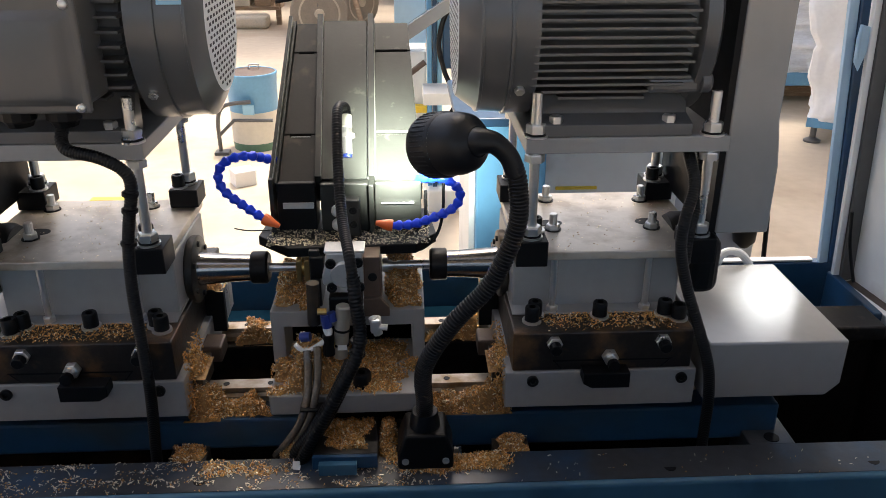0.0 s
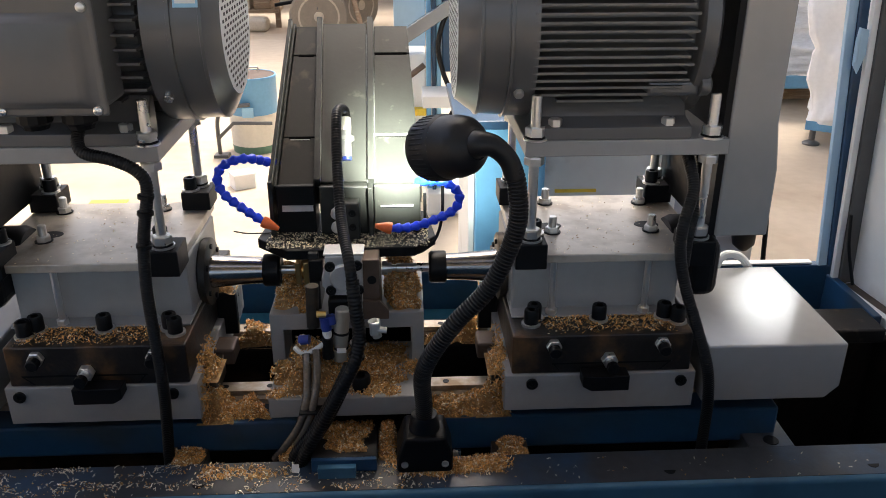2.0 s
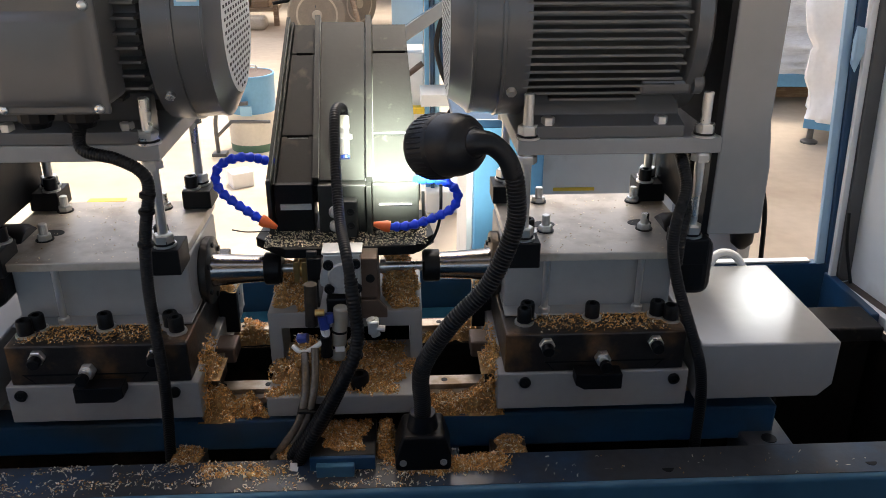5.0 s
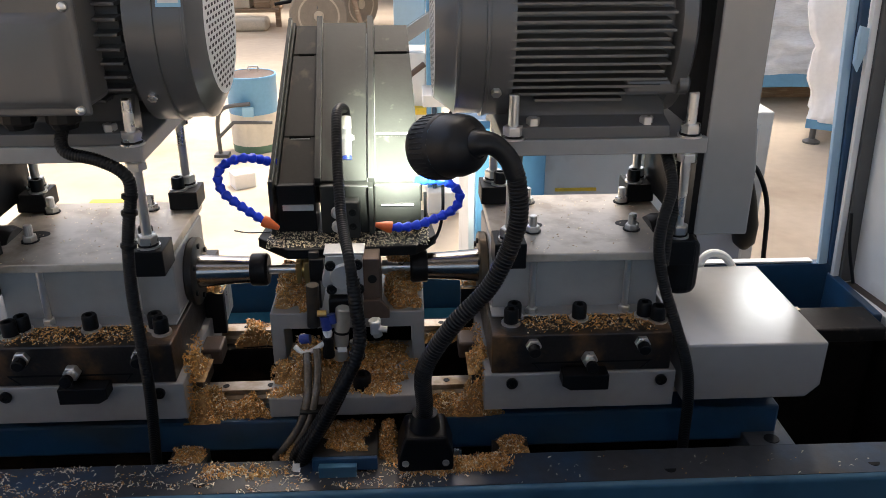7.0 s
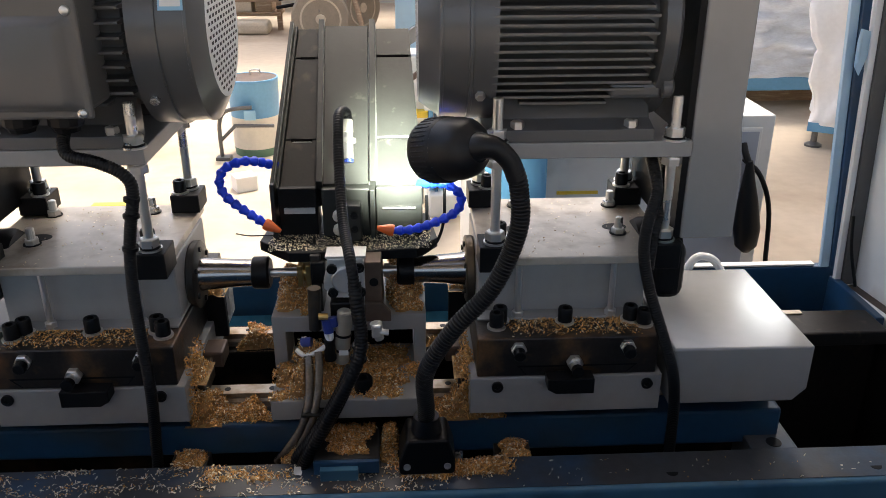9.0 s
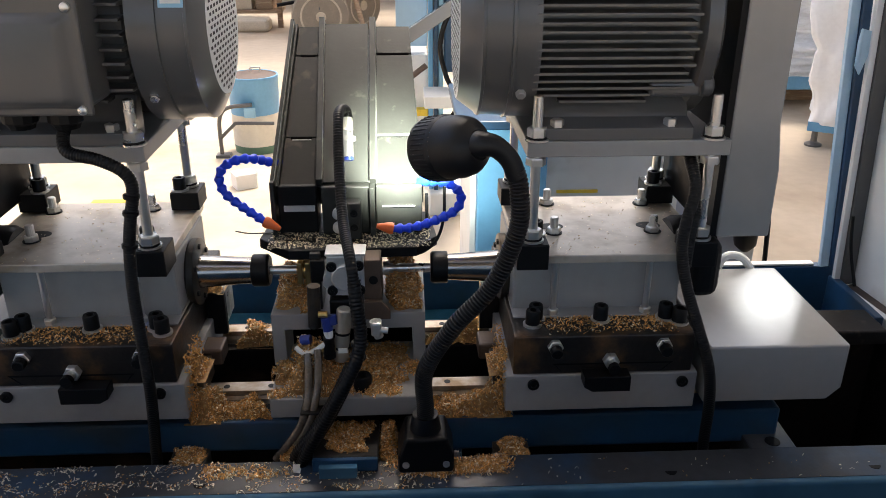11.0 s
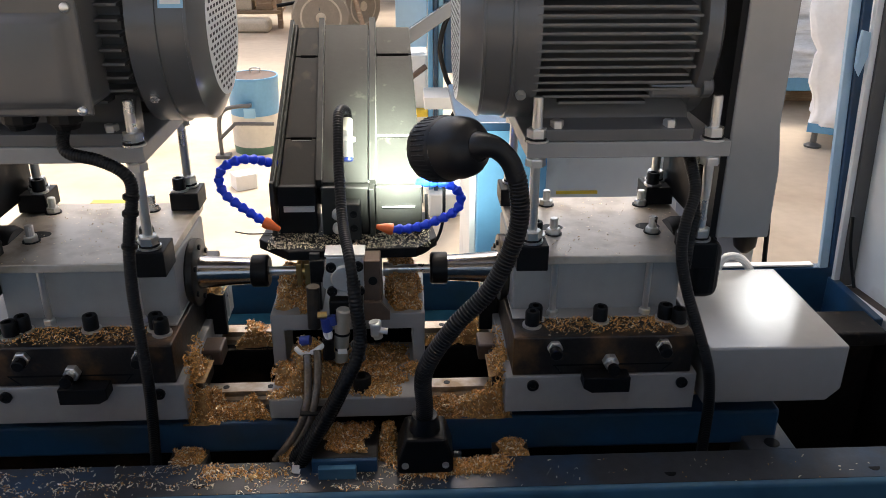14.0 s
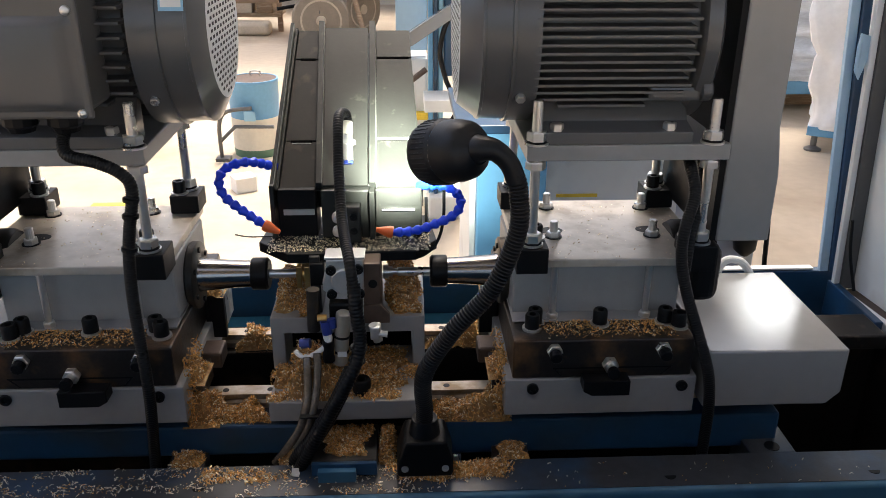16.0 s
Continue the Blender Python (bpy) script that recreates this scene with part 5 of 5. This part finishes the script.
def wrapped_machines():
    m = thing("wrapped_machine", (3.3, 5.9, 0), "machine in crinkled clear plastic wrap on a blue base", "machine")
    # added block whose brown stands in for the shadowed gap under the skirt
    part("base", box(2.6, 4.6, 5.35, 6.2, 0.0, 0.136), M_WOOD, m, "brown block standing in for the shadow under the skirt")
    part("skirt", box(2.55, 4.6, 5.1, 6.3, 0.137, 0.240, bev=0.01), M_LBLUE, m, "blue painted skirt")
    bm = bmesh.new()
    bmesh.ops.create_grid(bm, x_segments=60, y_segments=40, size=0.5)
    for v in bm.verts:
        x, z = v.co.x, v.co.y
        n = 0.10 * abs(noise.noise(Vector((x * 3 + z * 5, z * 16 - x * 5, 1)))) + 0.06 * noise.noise(Vector((x * 8, z * 8, 5))) + 0.04 * abs(noise.noise(Vector((x * 9, z * 40 - x * 8, 2))))
        v.co = Vector((3.575 + x * 2.1, 5.05 + 1.7 * n, 0.74 + z * 1.0))
    w = part("wrap", bm, M_WRAP, m, "crinkled clear plastic wrap", True, crease=150)
    part("core", box(2.6, 4.55, 5.36, 6.2, 0.24, 1.22, bev=0.05), M_COVER, m)
    b = thing("bagged_machine", (2.9, 4.2, 0), "white machine under a loose plastic sheet on levelling feet", "machine")
    bm = bmesh.new()
    bx(bm, 2.62, 3.4, 4.02, 4.7, 0.14, 1.15, 0.04)
    bmesh.ops.subdivide_edges(bm, edges=bm.edges, cuts=22, use_grid_fill=True)
    for v in bm.verts:
        d = noise.noise(v.co * 4) * 0.05 + 0.03 * abs(noise.noise(Vector((v.co.x * 11 + v.co.y * 11, v.co.z * 2.5, v.co.z * 4)))) + 0.01 * abs(noise.noise(v.co * 19))
        v.co += Vector((d - 0.02 * (v.co.z < 0.6), d, 0))
        v.co.x -= 0.10 * min(1.0, max(0.0, (v.co.z - 0.62) / 0.3))
    turn = Matrix.Translation((2.69, 4.08, 0)) @ Matrix.Rotation(radians(-32), 4, "Z") @ Matrix.Translation((-2.69, -4.08, 0))
    bm.transform(turn)
    part("sheet", bm, M_BAG, b, "loose white plastic sheet", True, crease=150)
    part("frame_rail", box(2.64, 3.35, 4.05, 4.12, 0.10, 0.16, m=turn), M_LBLUE, b)
    part("leg", rods((2.69, 4.08, 0.03), (2.69, 4.08, 0.12), 0.02), M_MOTOR, b)
    part("foot", turned((2.69, 4.08, 0.0), (0, 0, 1), [(0, 0.055), (0.012, 0.055), (0.03, 0.02)], 24), M_MOTOR, b, "", True)
    return m


drum()
trolley_frame()
cart()
timber_rack()
blue_cabinet()
machine_behind()
white_cabinet()
wrapped_machines()
ft = thing("white_carton", (-0.93, 3.38, 0), "small white carton on the floor", "box")
part("body", box(-0.060, 0.060, -0.055, 0.055, 0.0, 0.085, bev=0.003, m=pose(-0.925, 3.40, 0, 0, 0, 28)), M_PAPER, ft)
part("flap", box(-0.060, 0.060, -0.05, 0.05, 0.0855, 0.088, m=pose(-0.925, 3.40, 0, 0, 0, 28)), M_WHITE, ft)
rag = thing("floor_rag", (0.23, 3.15, 0), "crumpled pale rag on the floor", "rag")
bm = box(0.10, 0.36, 3.05, 3.25, 0.0, 0.05, bev=0.02)
bmesh.ops.subdivide_edges(bm, edges=bm.edges, cuts=3, use_grid_fill=True)
for v in bm.verts:
    v.co += Vector((0.03 * noise.noise(v.co * 18), 0.03 * noise.noise(v.co * 15 + Vector((5, 0, 0))), 0.02 * noise.noise(v.co * 20) if v.co.z > 0.02 else 0))
part("cloth", bm, M_CREAM, rag, "", True)

setting("floor_marking", box(-1.70, -1.50, 3.15, 3.20, 0.004, 0.006), M_YELLOW, "worn yellow floor line", "floor marking")
setting("floor_marking_far", box(0.80, 1.08, 3.18, 3.23, 0.004, 0.006), M_YELLOW, "worn yellow floor line", "floor marking")
lead = thing("sensor_lead", (0.04, 0.0, 1.102), "thin black sensor lead hanging beside the table", "cable")
part("lead", hose([(0.050, 0.010, 1.172), (0.0485, 0.0, 1.1302), (0.0385, -0.005, 1.0995), (0.0190, -0.010, 1.084), (0.006, 0.0, 1.080)], 0.0022), M_RUBBER, lead)
part("peg", rods((0.026, 0.03, 1.102), (0.026, 0.03, 1.155), 0.0022), M_BLACK, lead)
wire = thing("bent_wire", (-0.20, 0.02, 1.102), "thin bent wire at the table edge", "wire")
part("strand", hose([(-0.240, 0.02, 1.107), (-0.222, 0.02, 1.1035), (-0.200, 0.02, 1.1035), (-0.185, 0.02, 1.104)], 0.001), M_DARKST, wire)
scrap = thing("paper_scrap", (-0.148, -0.193, 0.861), "small white scrap caught on the bed rim", "scrap")
part("sheet", box(-0.0045, 0.0045, -0.0006, 0.0006, 0.0, 0.009, m=pose(-0.148, -0.193, 0.8615, -25, 8, 10)), M_PAPER, scrap)
part("fold", box(-0.004, 0.003, -0.0006, 0.0006, 0.0, 0.006, m=pose(-0.146, -0.195, 0.861, -60, 0, -12)), M_PAPER, scrap)


# ---------------------------------------------------------------- chips
heap("brown and gold drilling chips heaped on the fixture base", -0.183, 0.0155, -0.139, -0.060, 0.9355,
     lambda a, b: 0.004 + 0.078 * bump_at(a, b, 0.19, 0.6, 0.19, 0.5) + 0.012 * b * (a > 0.45), 2600, seed=31)
heap("dark drilling chips inside the fixture portal", -0.176, 0.010, -0.080, 0.001, 0.9355, lambda a, b: 0.005 + 0.004 * b, 500, seed=45)
heap("brown drilling chips heaped under the left drill", -0.187, -0.136, -0.056, 0.060, 1.016,
     lambda a, b: 0.006 + 0.032 * min(1, b * 1.7), 1300, seed=32)
heap("golden drilling chips heaped under the right drill", -0.034, 0.0195, -0.056, 0.080, 1.016,
     lambda a, b: 0.006 + 0.034 * min(1, b * 1.8) - 0.015 * bump_at(a, b, 0.5, 0.42, 0.3, 0.1), 1500, seed=33)
heap("brown chips packed along the linear rail", -0.272, -0.184, -0.133, -0.098, 0.900,
     lambda a, b: 0.007 + 0.030 * bump_at(a, b, 0.08, 0.7, 0.22, 0.7) + 0.036 * bump_at(a, b, 0.95, 0.8, 0.28, 0.7), 1100, seed=34)
heap("golden chips packed along the linear rail", 0.017, 0.122, -0.138, -0.098, 0.900,
     lambda a, b: 0.010 + 0.040 * bump_at(a, b, 0.92, 0.4, 0.25, 0.7) + 0.012 * bump_at(a, b, 0.05, 0.5, 0.3, 0.7), 1000, seed=35)
heap("brown chips caught on the rear rail", -0.265, -0.19, 0.052, 0.10, 0.9015, lambda a, b: 0.012 + 0.02 * (1 - a), 420, seed=36)
heap("brown chips caught on the rear rail", 0.022, 0.128, 0.052, 0.11, 0.9015, lambda a, b: 0.012 + 0.022 * bump_at(a, b, 0.8, 0.5, 0.3, 0.8), 520, seed=37)
heap("golden chips spread over the support block", -0.125, -0.048, -0.189, -0.112, 0.880, lambda a, b: 0.0015 + 0.007 * (1 - a) * b + 0.003 * b, 800, seed=38)
heap("brown chips fallen round the lamp base", -0.042, 0.150, -0.208, -0.172, 0.858, lambda a, b: 0.003 + 0.003 * b, 1100, seed=39)
heap("brown chips between block and lamp base", -0.044, -0.018, -0.186, -0.112, 0.8600, lambda a, b: 0.005 + 0.034 * b, 380, seed=40)
heap("small brown chip heap on the bed rim", 0.108, 0.156, -0.172, -0.139, 0.8598, lambda a, b: 0.012, 240, seed=41)
heap("small brown chip heap on the bed rim", -0.316, -0.268, -0.176, -0.139, 0.8598, lambda a, b: 0.010, 240, seed=42)
heap("chips and fines on the bed rim", -0.300, -0.120, -0.206, -0.172, 0.8575, lambda a, b: 0.0004 + 0.003 * bump_at(a, b, 0.35, 0.8, 0.25, 0.3), 220, seed=43)
heap("brown chips beside the cable", -0.172, -0.131, -0.178, -0.140, 0.8600, lambda a, b: 0.020 * bump_at(a, b, 0.5, 0.5, 0.5, 0.5), 150, seed=44)
loose = thing("strewn_chips", (-0.2, -0.2, 0.856), "bright chips strewn over the blue bed rim", "metal chips", "drilling chips", "stuff")


def rim_spot(g):
    x = -0.62 + 1.25 * g.random() ** 2.0 if g.random() < 0.12 else -0.62 + 0.66 * g.random() ** 1.1
    y = g.uniform(-0.226, -0.172)
    for _ in range(3):
        if noise.noise(Vector((x * 28, y * 70, 2))) > 0.02:
            break
        x, y = x + g.uniform(-0.03, 0.03), g.uniform(-0.226, -0.172)
    return x, y, 0.8568 + (y + 0.228) * 0.085


tagged(part("bright_swarf", flakes(900, rim_spot, (0.002, 0.0070), 0.35, 51), M_GLINT, loose), kind="stuff")
tagged(part("fine_swarf", flakes(700, rim_spot, (0.001, 0.0035), 0.25, 52), M_CHIP, loose), kind="stuff")
tagged(part("table_swarf", flakes(1300, lambda g: (g.uniform(-0.19, 0.03), -0.034 + 0.06 * g.random(), 1.1028), (0.0012, 0.0044), 0.3, 53), M_CHIPB, loose), kind="stuff")


# ---------------------------------------------------------------- movement
def motions():
    x0, x1 = left_head.location.copy(), right_head.location.copy()
    walk(left_head, [(t, Matrix.Translation(x0 + Vector((d, 0, 0)))) for t, d in (
        (0, 0), (0.3, 0.0002), (0.5, 0.0022), (1, 0.0078), (1.5, 0.0129), (2, 0.0181), (2.5, 0.0226), (3, 0.0277), (3.5, 0.0331),
        (4, 0.0379), (4.4, 0.0412), (5.2, 0.012), (5.6, 0.0), (6.5, 0.0), (16, 0.0))])
    walk(right_head, [(t, Matrix.Translation(x1 + Vector((d, 0, 0)))) for t, d in (
        (0, 0), (4.2, 0.0), (4.6, -0.0025), (5.5, -0.0125), (6.5, -0.0222), (7, -0.0267), (7.5, -0.0318), (8, -0.0368), (8.5, -0.0426),
        (9, -0.0474), (9.5, -0.0510), (10.2, -0.015), (10.6, 0.0), (11.5, 0.0), (16, 0.0))])


motions()
